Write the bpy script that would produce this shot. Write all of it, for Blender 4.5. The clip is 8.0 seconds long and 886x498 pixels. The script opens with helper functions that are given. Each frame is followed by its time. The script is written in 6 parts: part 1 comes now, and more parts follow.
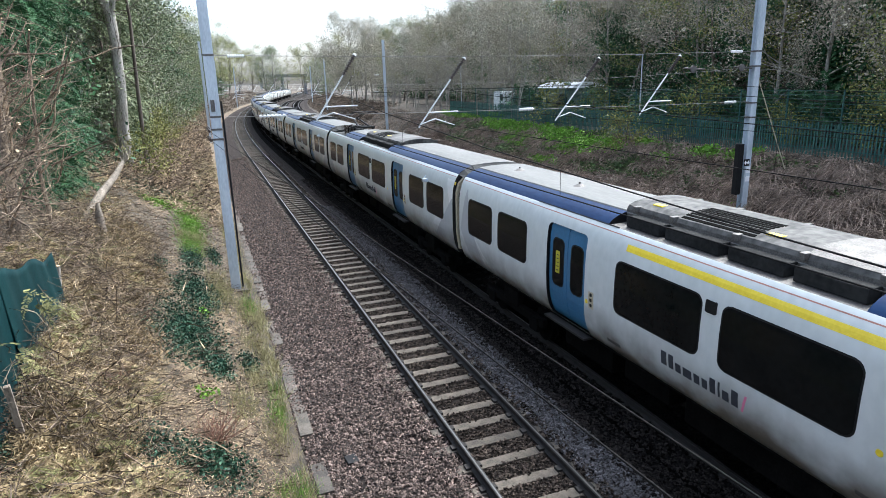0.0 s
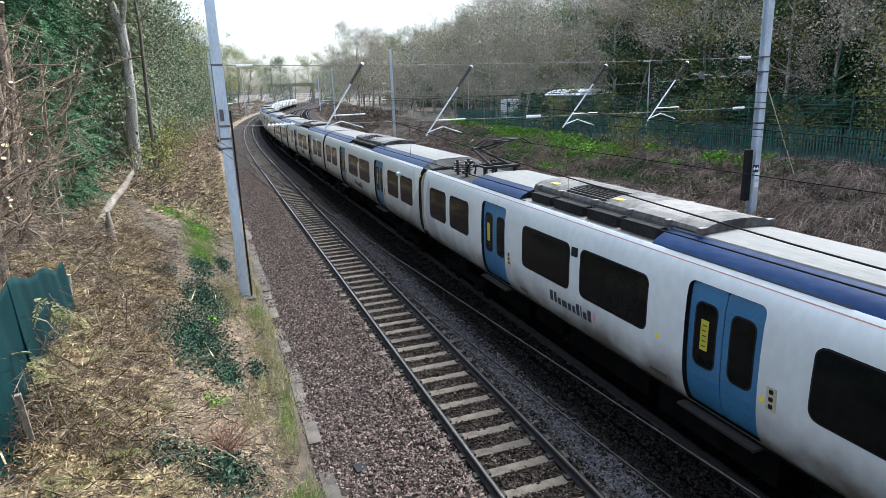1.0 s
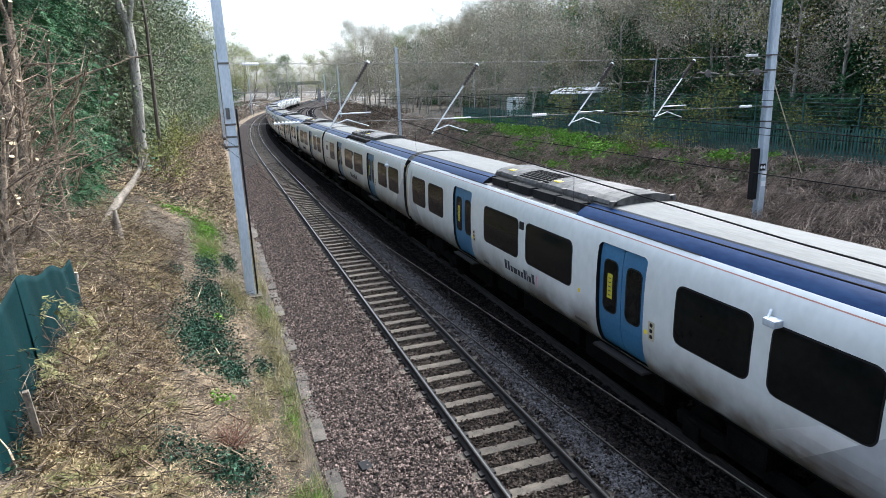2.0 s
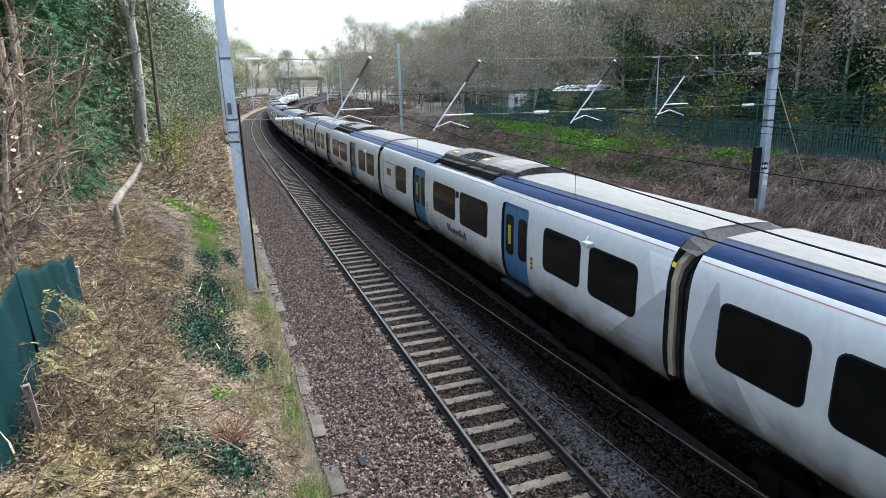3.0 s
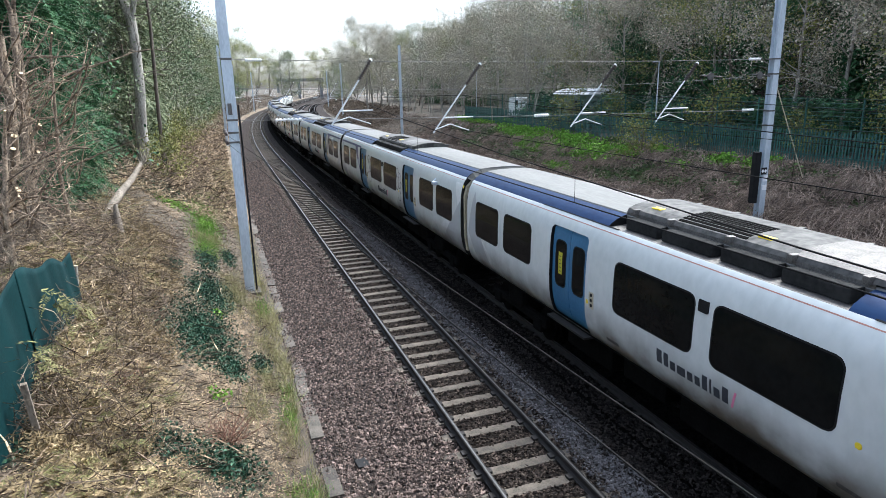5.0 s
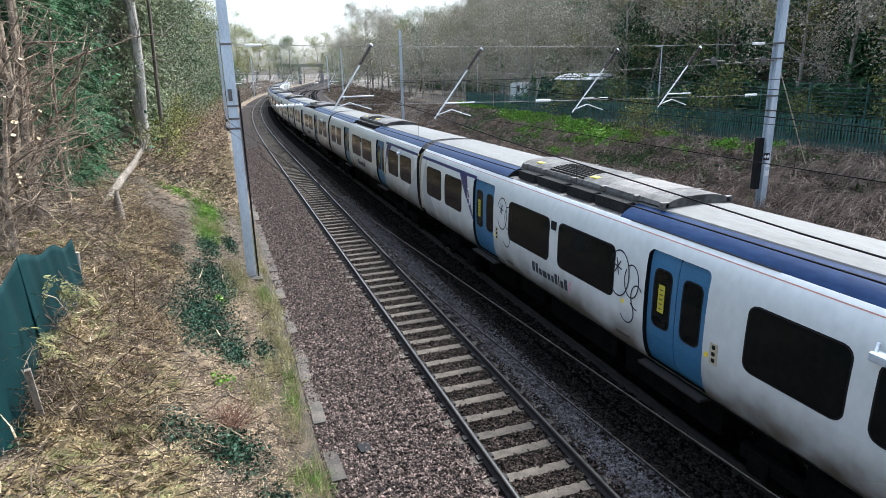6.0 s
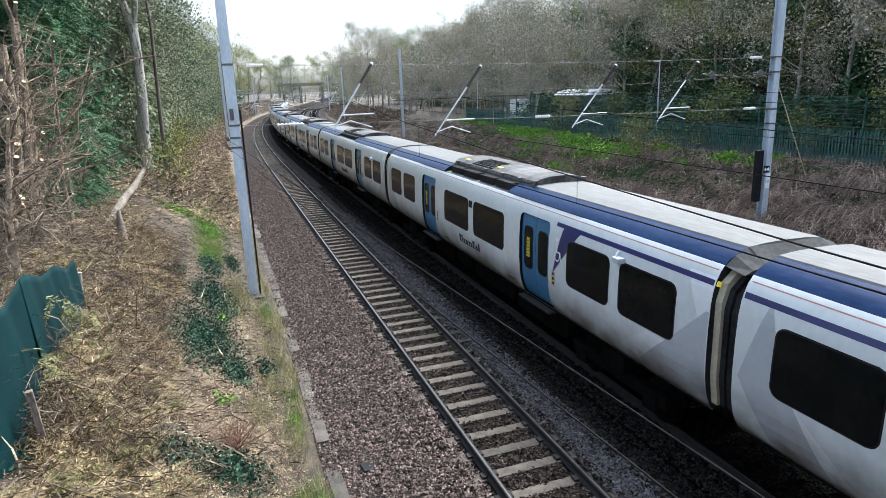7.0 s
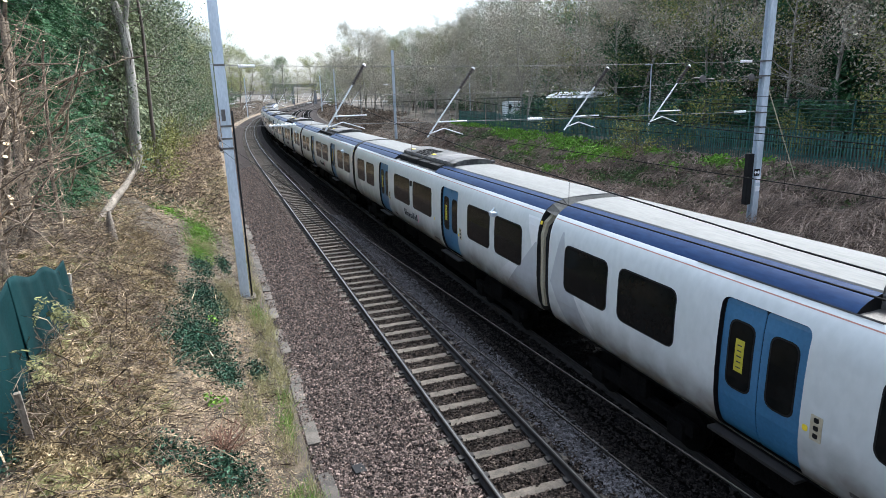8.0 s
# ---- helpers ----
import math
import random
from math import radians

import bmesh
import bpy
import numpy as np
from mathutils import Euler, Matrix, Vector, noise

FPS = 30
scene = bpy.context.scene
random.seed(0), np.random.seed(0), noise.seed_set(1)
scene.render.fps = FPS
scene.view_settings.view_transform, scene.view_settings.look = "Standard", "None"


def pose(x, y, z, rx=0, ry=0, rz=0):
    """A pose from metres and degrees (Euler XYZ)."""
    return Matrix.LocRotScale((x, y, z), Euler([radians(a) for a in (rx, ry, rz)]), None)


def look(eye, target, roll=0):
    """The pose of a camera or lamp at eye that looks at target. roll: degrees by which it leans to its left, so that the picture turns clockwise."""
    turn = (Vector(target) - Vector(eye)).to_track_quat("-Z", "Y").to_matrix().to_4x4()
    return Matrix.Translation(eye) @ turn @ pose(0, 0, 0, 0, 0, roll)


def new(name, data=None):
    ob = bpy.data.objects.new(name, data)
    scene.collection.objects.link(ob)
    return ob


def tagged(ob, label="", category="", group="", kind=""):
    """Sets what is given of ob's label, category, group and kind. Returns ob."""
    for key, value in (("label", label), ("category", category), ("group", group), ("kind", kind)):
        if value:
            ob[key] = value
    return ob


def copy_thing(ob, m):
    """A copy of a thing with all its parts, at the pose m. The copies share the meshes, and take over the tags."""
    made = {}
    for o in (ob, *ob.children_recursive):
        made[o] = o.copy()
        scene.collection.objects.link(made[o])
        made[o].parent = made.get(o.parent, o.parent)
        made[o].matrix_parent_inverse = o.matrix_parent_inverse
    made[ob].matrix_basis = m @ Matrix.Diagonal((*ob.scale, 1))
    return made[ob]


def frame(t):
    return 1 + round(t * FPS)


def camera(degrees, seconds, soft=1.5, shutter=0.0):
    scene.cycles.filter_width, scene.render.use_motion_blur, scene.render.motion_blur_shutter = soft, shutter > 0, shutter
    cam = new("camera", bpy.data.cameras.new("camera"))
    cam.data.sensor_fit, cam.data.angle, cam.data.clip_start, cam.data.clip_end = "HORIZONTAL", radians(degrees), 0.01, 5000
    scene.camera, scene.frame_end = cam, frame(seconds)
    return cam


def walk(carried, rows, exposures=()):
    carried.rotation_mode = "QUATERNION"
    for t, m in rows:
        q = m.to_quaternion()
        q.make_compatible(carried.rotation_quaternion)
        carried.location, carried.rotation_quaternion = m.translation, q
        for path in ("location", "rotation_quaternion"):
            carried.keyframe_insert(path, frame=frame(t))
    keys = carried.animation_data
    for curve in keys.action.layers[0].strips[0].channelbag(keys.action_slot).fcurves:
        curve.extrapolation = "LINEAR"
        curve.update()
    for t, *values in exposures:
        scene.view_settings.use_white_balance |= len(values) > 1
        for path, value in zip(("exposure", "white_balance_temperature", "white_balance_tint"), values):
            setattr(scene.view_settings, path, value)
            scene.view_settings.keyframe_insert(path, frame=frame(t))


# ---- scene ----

# The tracks run along +y; x is across them, z = 0 is the rail head. The camera stands on an overbridge.
EYE_H = 6.36
TURNS = [  # seconds, yaw, pitch, roll
    (0, -20.81, -15.22, 1.67),
    (0.5, -20.28, -14.88, 1.50),
    (1, -20.17, -14.51, 2.08),
    (1.5, -19.83, -14.55, 2.30),
    (3, -19.49, -14.93, 1.74),
    (3.5, -19.37, -15.03, 2.01),
    (4, -19.36, -14.65, 1.74),
    (5.5, -19.47, -15.08, 1.14),
    (6, -19.34, -15.98, 1.33),
    (6.5, -19.55, -14.61, 1.63),
    (7, -19.36, -14.50, 2.00),
    (7.5, -19.16, -14.14, 1.81),
    (8, -20.02, -14.36, 1.68)]
cam = camera(70.66, 8.0, 0.55)
walk(cam, [(t, pose(0, 0, EYE_H, 90 + pitch, roll, yaw)) for t, yaw, pitch, roll in TURNS],
     exposures=[(0, 2.1, 5780, 6), (8, 2.1, 5780, 6)])

# ---- light ----
world = bpy.data.worlds.new("sky")
scene.world = world
world.use_nodes = True
wn = world.node_tree
wn.nodes.clear()
w_out = wn.nodes.new("ShaderNodeOutputWorld")
w_bg = wn.nodes.new("ShaderNodeBackground")
w_sky = wn.nodes.new("ShaderNodeTexSky")
w_sky.sky_type = "NISHITA"
w_sky.sun_disc = False
SUN_EL, SUN_AZ = 55, 62          # elevation; azimuth from +y towards +x
w_sky.sun_elevation, w_sky.sun_rotation = radians(SUN_EL), radians(SUN_AZ)
w_sky.air_density, w_sky.dust_density, w_sky.ozone_density = 1.0, 4.0, 1.0
w_hs = wn.nodes.new("ShaderNodeHueSaturation")
w_hs.inputs["Saturation"].default_value = 0.55
wn.links.new(w_sky.outputs[0], w_hs.inputs["Color"])
wn.links.new(w_hs.outputs[0], w_bg.inputs["Color"])
w_bg.inputs["Strength"].default_value = 0.115
wn.links.new(w_bg.outputs[0], w_out.inputs[0])
sun = new("sun", bpy.data.lights.new("sun", "SUN"))
sun.data.energy, sun.data.angle, sun.data.color = 1.5, radians(18), (1.0, 0.95, 0.88)
sd = Vector((math.sin(radians(SUN_AZ)) * math.cos(radians(SUN_EL)), math.cos(radians(SUN_AZ)) * math.cos(radians(SUN_EL)), math.sin(radians(SUN_EL))))
sun.matrix_world = look(sd * 50, (0, 0, 0))

rng = np.random.default_rng(7)


# ---- materials ----
def mat(name, a, b, rough=0.8, metal=0.0, scale=6.0, fine=60.0, bump=0.15, bump_dist=0.01, per=0.0, spec=0.5, coat=0.0, streak=(1, 1, 1), clear=0.0, sheen=None):
    """A node material: two colours mixed by coarse and fine noise, with relief. per: how far single objects or islands differ."""
    m = bpy.data.materials.new(name)
    m.use_nodes = True
    nt = m.node_tree
    bs = nt.nodes["Principled BSDF"]
    tc = nt.nodes.new("ShaderNodeTexCoord")
    mp = nt.nodes.new("ShaderNodeMapping")
    mp.inputs["Scale"].default_value = streak
    nt.links.new(tc.outputs["Object"], mp.inputs["Vector"])
    n1, n2 = nt.nodes.new("ShaderNodeTexNoise"), nt.nodes.new("ShaderNodeTexNoise")
    n1.inputs["Scale"].default_value, n2.inputs["Scale"].default_value = scale, fine
    n1.inputs["Detail"].default_value, n2.inputs["Detail"].default_value = 4, 3
    for nn in (n1, n2):
        nt.links.new(mp.outputs[0], nn.inputs["Vector"])
    add = nt.nodes.new("ShaderNodeMath")
    add.operation = "ADD"
    nt.links.new(n1.outputs["Fac"], add.inputs[0])
    nt.links.new(n2.outputs["Fac"], add.inputs[1])
    rp = nt.nodes.new("ShaderNodeMapRange")
    rp.inputs["From Min"].default_value, rp.inputs["From Max"].default_value = 0.75, 1.25
    nt.links.new(add.outputs[0], rp.inputs["Value"])
    mx = nt.nodes.new("ShaderNodeMix")
    mx.data_type = "RGBA"
    mx.inputs["A"].default_value, mx.inputs["B"].default_value = (*a, 1), (*b, 1)
    nt.links.new(rp.outputs[0], mx.inputs["Factor"])
    col = mx.outputs["Result"]
    if per:
        oi, ge = nt.nodes.new("ShaderNodeObjectInfo"), nt.nodes.new("ShaderNodeNewGeometry")
        s = nt.nodes.new("ShaderNodeMath")
        s.operation = "ADD"
        nt.links.new(oi.outputs["Random"], s.inputs[0])
        nt.links.new(ge.outputs["Random Per Island"], s.inputs[1])
        fr = nt.nodes.new("ShaderNodeMath")
        fr.operation = "FRACT"
        nt.links.new(s.outputs[0], fr.inputs[0])
        mr = nt.nodes.new("ShaderNodeMapRange")
        mr.inputs["To Min"].default_value, mr.inputs["To Max"].default_value = 1 - per, 1 + per
        nt.links.new(fr.outputs[0], mr.inputs["Value"])
        hs = nt.nodes.new("ShaderNodeHueSaturation")
        nt.links.new(mr.outputs[0], hs.inputs["Value"])
        nt.links.new(col, hs.inputs["Color"])
        col = hs.outputs[0]
    nt.links.new(col, bs.inputs["Base Color"])
    bs.inputs["Roughness"].default_value, bs.inputs["Metallic"].default_value = rough, metal
    bs.inputs["Specular IOR Level"].default_value = spec
    bs.inputs["Coat Weight"].default_value = coat
    if clear:
        bs.inputs["Transmission Weight"].default_value = clear
    if bump:
        bp = nt.nodes.new("ShaderNodeBump")
        bp.inputs["Strength"].default_value, bp.inputs["Distance"].default_value = bump, bump_dist
        nt.links.new(add.outputs[0], bp.inputs["Height"])
        nt.links.new(bp.outputs[0], bs.inputs["Normal"])
    return m


M_SOIL = mat("earth_and_litter", (0.04, 0.03, 0.019), (0.22, 0.16, 0.10), 0.95, 0, 1.6, 45, 0.6, 0.04)
M_BANK = mat("bank_litter", (0.018, 0.018, 0.011), (0.12, 0.092, 0.066), 0.95, 0, 0.6, 14, 0.7, 0.05)
# humus, coloured darker so that gaps in the litter read as deep shadow
M_HUMUS_SHADE = mat("humus_gap_shade", (0.012, 0.010, 0.007), (0.10, 0.075, 0.046), 0.95, 0, 2.5, 40, 0.7, 0.04)
M_BALLAST = mat("ballast_bed", (0.014, 0.011, 0.01), (0.05, 0.04, 0.035), 0.9, 0, 3, 40, 0.9, 0.03, spec=0.08)
M_STONE = mat("ballast_stone", (0.030, 0.021, 0.017), (0.185, 0.138, 0.117), 0.85, 0, 8, 60, 0.2, 0.004, per=0.95, spec=0.25)
# near-black: shade beneath the train painted into the sleepers; far lines share them
M_SLEEPER_DK = mat("sleeper_shade_black", (0.003, 0.003, 0.003), (0.008, 0.007, 0.007), 0.85, 0, 4, 50, 0.3, 0.004, per=0.2, spec=0.08)
# trackbed below the train, its shade put into the colour
M_BED_SHADE = mat("ballast_bed_shade", (0.002, 0.002, 0.002), (0.006, 0.0055, 0.005), 0.95, 0, 3, 40, 0.9, 0.03, spec=0.02)
M_SLEEPER = mat("sleeper_concrete", (0.036, 0.03, 0.023), (0.115, 0.095, 0.073), 0.9, 0, 5, 45, 0.4, 0.006, per=0.3)
M_KERB = mat("trough_concrete", (0.03, 0.026, 0.021), (0.115, 0.098, 0.08), 0.9, 0, 2.5, 30, 0.4, 0.006, per=0.3)
M_RAIL = mat("rail_rust", (0.006, 0.005, 0.004), (0.017, 0.013, 0.011), 0.85, 0.0, 5, 60, 0.2, 0.002)
M_RAILTOP = mat("rail_polished", (0.07, 0.066, 0.062), (0.15, 0.145, 0.14), 0.3, 1.0, 2, 30, 0.0, streak=(30, 0.5, 1))
M_STEEL = mat("galvanised_steel", (0.4, 0.45, 0.5), (0.56, 0.61, 0.66), 0.5, 0.25, 3, 30, 0.05, 0.002, streak=(1, 1, 0.25))
M_STEEL_DK = mat("weathered_steel", (0.07, 0.065, 0.06), (0.15, 0.14, 0.13), 0.6, 0.4, 5, 40, 0.1, 0.002)
M_WIRE = mat("wire_copper_dull", (0.008, 0.008, 0.008), (0.02, 0.019, 0.018), 0.85, 0.0, 5, 40, 0.0, spec=0.05)
M_PORCELAIN = mat("porcelain", (0.6, 0.61, 0.61), (0.76, 0.76, 0.75), 0.3, 0, 5, 30, 0.0)
M_INSUL_DK = mat("insulator_brown", (0.03, 0.02, 0.018), (0.06, 0.04, 0.03), 0.3, 0, 5, 30, 0.0)
M_BLACK = mat("black_rubber", (0.006, 0.006, 0.007), (0.014, 0.014, 0.014), 0.6, 0, 4, 40, 0.05, 0.002, spec=0.15)

def soiled_shaded(m, dirt_shade, z_lo, z_hi):
    """Road-film and painted-in shade low on a painted side: ragged streaks that thin out with height."""
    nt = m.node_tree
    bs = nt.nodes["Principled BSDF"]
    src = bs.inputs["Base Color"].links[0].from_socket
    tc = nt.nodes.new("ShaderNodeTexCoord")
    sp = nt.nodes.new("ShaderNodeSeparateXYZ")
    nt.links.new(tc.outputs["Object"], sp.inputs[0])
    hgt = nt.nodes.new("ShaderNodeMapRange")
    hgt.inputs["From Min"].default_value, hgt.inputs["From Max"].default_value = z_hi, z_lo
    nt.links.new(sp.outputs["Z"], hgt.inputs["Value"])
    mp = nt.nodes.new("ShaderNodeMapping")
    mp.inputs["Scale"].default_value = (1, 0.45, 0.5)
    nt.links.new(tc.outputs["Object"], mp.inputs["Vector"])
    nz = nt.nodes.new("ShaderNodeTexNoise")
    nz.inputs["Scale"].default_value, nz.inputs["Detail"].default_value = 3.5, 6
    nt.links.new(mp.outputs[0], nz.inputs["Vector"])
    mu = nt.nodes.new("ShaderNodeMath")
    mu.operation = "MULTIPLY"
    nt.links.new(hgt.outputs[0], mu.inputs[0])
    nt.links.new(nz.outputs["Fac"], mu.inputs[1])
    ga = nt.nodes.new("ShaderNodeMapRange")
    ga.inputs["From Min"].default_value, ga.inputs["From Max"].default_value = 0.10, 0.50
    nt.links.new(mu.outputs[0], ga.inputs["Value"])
    # mixes in one brown for splashed dirt and the shade low on the side
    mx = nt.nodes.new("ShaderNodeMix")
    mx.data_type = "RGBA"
    mx.inputs["B"].default_value = (*dirt_shade, 1)
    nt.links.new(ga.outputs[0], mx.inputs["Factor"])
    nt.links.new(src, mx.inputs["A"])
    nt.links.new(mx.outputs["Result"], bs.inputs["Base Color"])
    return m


M_BODY = soiled_shaded(mat("train_paint_pale_grey", (0.51, 0.535, 0.52), (0.59, 0.61, 0.595), 0.3, 0, 0.9, 9, 0.012, 0.003, coat=0.2, streak=(1, 0.8, 0.5)), (0.13, 0.11, 0.085), 1.12, 2.25)
M_FACET_PALE = soiled_shaded(mat("train_paint_pale_facet", (0.62, 0.625, 0.615), (0.68, 0.685, 0.675), 0.34, 0, 0.9, 9, 0.01, 0.003, coat=0.15), (0.13, 0.11, 0.085), 1.12, 2.25)
M_FACET = soiled_shaded(mat("train_paint_facet", (0.355, 0.37, 0.385), (0.40, 0.415, 0.425), 0.35, 0, 0.9, 9, 0.01, 0.003, coat=0.12), (0.11, 0.09, 0.07), 1.12, 2.25)
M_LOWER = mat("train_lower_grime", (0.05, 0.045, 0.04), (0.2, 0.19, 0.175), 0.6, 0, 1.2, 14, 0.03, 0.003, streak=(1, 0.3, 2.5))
M_ROOF = mat("train_roof_grey", (0.10, 0.10, 0.094), (0.15, 0.149, 0.14), 0.8, 0, 0.8, 12, 0.03, 0.003, streak=(1.5, 0.25, 1))
M_NAVY = mat("train_shoulder_navy", (0.005, 0.016, 0.055), (0.011, 0.03, 0.082), 0.4, 0, 1.5, 14, 0.02, 0.002, coat=0.0, spec=0.06, streak=(1, 0.3, 1))
M_STRIPE = mat("train_navy_stripe", (0.018, 0.02, 0.09), (0.03, 0.03, 0.12), 0.35, 0, 2, 20, 0.0)
M_DOOR = mat("train_door_blue", (0.03, 0.115, 0.22), (0.046, 0.15, 0.275), 0.35, 0, 1.5, 18, 0.015, 0.002, coat=0.1)
M_GLASS = mat("train_window_glass", (0.003, 0.004, 0.004), (0.007, 0.008, 0.008), 0.08, 0, 2, 10, 0.0, spec=0.07)
M_UNIT = mat("air_unit_dirty", (0.012, 0.012, 0.011), (0.10, 0.095, 0.087), 0.75, 0, 1.6, 7, 0.05, 0.004)
M_LINE = mat("bare_wire", (0.16, 0.15, 0.14), (0.26, 0.245, 0.23), 0.7, 0.2, 5, 40, 0.0)
M_YELLOW = mat("yellow_paint", (0.75, 0.55, 0.02), (0.85, 0.66, 0.04), 0.45, 0, 3, 20, 0.0)
M_NOTICE = mat("notice_yellow", (0.36, 0.31, 0.015), (0.46, 0.40, 0.03), 0.6, 0, 3, 20, 0.0)
M_CREAM = mat("gangway_surround_cream", (0.36, 0.31, 0.21), (0.5, 0.45, 0.33), 0.5, 0, 3, 20, 0.02, 0.002)
M_RED = mat("red_line_paint", (0.28, 0.12, 0.09), (0.36, 0.16, 0.12), 0.45, 0, 3, 20, 0.0)
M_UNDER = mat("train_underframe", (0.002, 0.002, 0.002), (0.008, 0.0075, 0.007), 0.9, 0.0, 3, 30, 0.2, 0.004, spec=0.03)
M_INK = mat("dark_lettering", (0.02, 0.022, 0.03), (0.035, 0.038, 0.045), 0.85, 0, 3, 20, 0.0)
M_PINK = mat("pink_mark", (0.62, 0.16, 0.28), (0.68, 0.2, 0.32), 0.5, 0, 3, 20, 0.0)
M_WHITE = mat("white_paint", (0.72, 0.73, 0.74), (0.8, 0.8, 0.8), 0.5, 0, 3, 20, 0.0)


# ---- mesh helpers ----
def mesh_ob(name, verts, faces, material, parent=None, label="", smooth=False):
    me = bpy.data.meshes.new(name)
    me.from_pydata([tuple(v) for v in verts], [], [tuple(f) for f in faces])
    mats = material if isinstance(material, (list, tuple)) else [material]
    for m in mats:
        me.materials.append(m)
    if smooth:
        me.polygons.foreach_set("use_smooth", [True] * len(me.polygons))
    ob = new(name, me)
    if parent is not None:
        ob.parent = parent
    if label:
        ob["label"] = label
    return ob


def big_mesh(name, verts, quads, material, parent=None, label="", smooth=False):
    """A mesh from arrays: verts (n, 3), quads or triangles (m, 4 or 3)."""
    verts, quads = np.asarray(verts, np.float32), np.asarray(quads, np.int32)
    k = quads.shape[1]
    me = bpy.data.meshes.new(name)
    me.vertices.add(len(verts))
    me.vertices.foreach_set("co", verts.ravel())
    me.loops.add(quads.size)
    me.loops.foreach_set("vertex_index", quads.ravel())
    me.polygons.add(len(quads))
    me.polygons.foreach_set("loop_start", np.arange(0, quads.size, k, dtype=np.int32))
    me.polygons.foreach_set("use_smooth", np.full(len(quads), smooth, dtype=bool))
    me.materials.append(material)
    me.update(calc_edges=True)
    ob = new(name, me)
    if parent is not None:
        ob.parent = parent
    if label:
        ob["label"] = label
    return ob


def part(name, bm, material, parent, label="", smooth=False):
    me = bpy.data.meshes.new(name)
    bmesh.ops.recalc_face_normals(bm, faces=bm.faces)
    bm.to_mesh(me)
    bm.free()
    me.materials.append(material)
    if smooth:
        me.polygons.foreach_set("use_smooth", [True] * len(me.polygons))
    ob = new(name, me)
    ob.parent = parent
    if label:
        ob["label"] = label
    return ob


def box(bm, x0, x1, y0, y1, z0, z1, bevel=0.0):
    g = bmesh.ops.create_cube(bm, size=1.0, matrix=Matrix.LocRotScale(((x0 + x1) / 2, (y0 + y1) / 2, (z0 + z1) / 2), None, (abs(x1 - x0), abs(y1 - y0), abs(z1 - z0))))
    if bevel:
        es = list({e for v in g["verts"] for e in v.link_edges})
        bmesh.ops.bevel(bm, geom=es, offset=bevel, segments=2, profile=0.7, affect="EDGES")


def rod(bm, a, b, r0, r1=None, seg=8):
    a, b = Vector(a), Vector(b)
    d = b - a
    m = Matrix.Translation((a + b) / 2) @ d.to_track_quat("Z", "Y").to_matrix().to_4x4()
    bmesh.ops.create_cone(bm, cap_ends=True, segments=seg, radius1=r0, radius2=r0 if r1 is None else r1, depth=d.length, matrix=m)


def rods(a, b, r0, r1, sides=4):
    """Many tapered rods at once: verts and quads."""
    a, b = np.asarray(a, float), np.asarray(b, float)
    d = b - a
    d = d / np.maximum(np.linalg.norm(d, axis=1, keepdims=True), 1e-6)
    ref = np.where(np.abs(d[:, 2:3]) > 0.9, np.array([[1.0, 0, 0]]), np.array([[0, 0, 1.0]]))
    e1 = np.cross(d, ref)
    e1 /= np.maximum(np.linalg.norm(e1, axis=1, keepdims=True), 1e-6)
    e2 = np.cross(d, e1)
    r0, r1 = np.broadcast_to(r0, len(a))[:, None], np.broadcast_to(r1, len(a))[:, None]
    vs = []
    for base, r in ((a, r0), (b, r1)):
        for i in range(sides):
            w = 2 * math.pi * i / sides
            vs.append(base + r * (math.cos(w) * e1 + math.sin(w) * e2))
    v = np.stack(vs, 1).reshape(-1, 3)
    n = len(a)
    f = np.array([[i, (i + 1) % sides, sides + (i + 1) % sides, sides + i] for i in range(sides)])
    q = (np.arange(n) * 2 * sides)[:, None, None] + f[None]
    return v, q.reshape(-1, 4)


def leaf_quads(c, size, flat=0.0, aspect=0.6, along=None):
    """Small kite-shaped leaves at c (n, 3)."""
    n = len(c)
    d = rng.normal(size=(n, 3))
    d[:, 2] *= 1 - flat
    if along is not None:
        d = along + d * 0.35
    d /= np.linalg.norm(d, axis=1, keepdims=True)
    e = np.cross(d, rng.normal(size=(n, 3)) * np.array([1, 1, 1 - flat]) + np.array([0, 0, 0.01]))
    e /= np.maximum(np.linalg.norm(e, axis=1, keepdims=True), 1e-6)
    s = (size * rng.uniform(0.6, 1.4, n))[:, None]
    v = np.stack([c - d * s * 0.5, c + e * s * aspect * 0.5 - d * s * 0.05, c + d * s * 0.5, c - e * s * aspect * 0.5 - d * s * 0.05], 1).reshape(-1, 3)
    return v, np.arange(4 * n).reshape(n, 4)


def unit_rows(a):
    return a / np.maximum(np.linalg.norm(a, axis=1, keepdims=True), 1e-6)


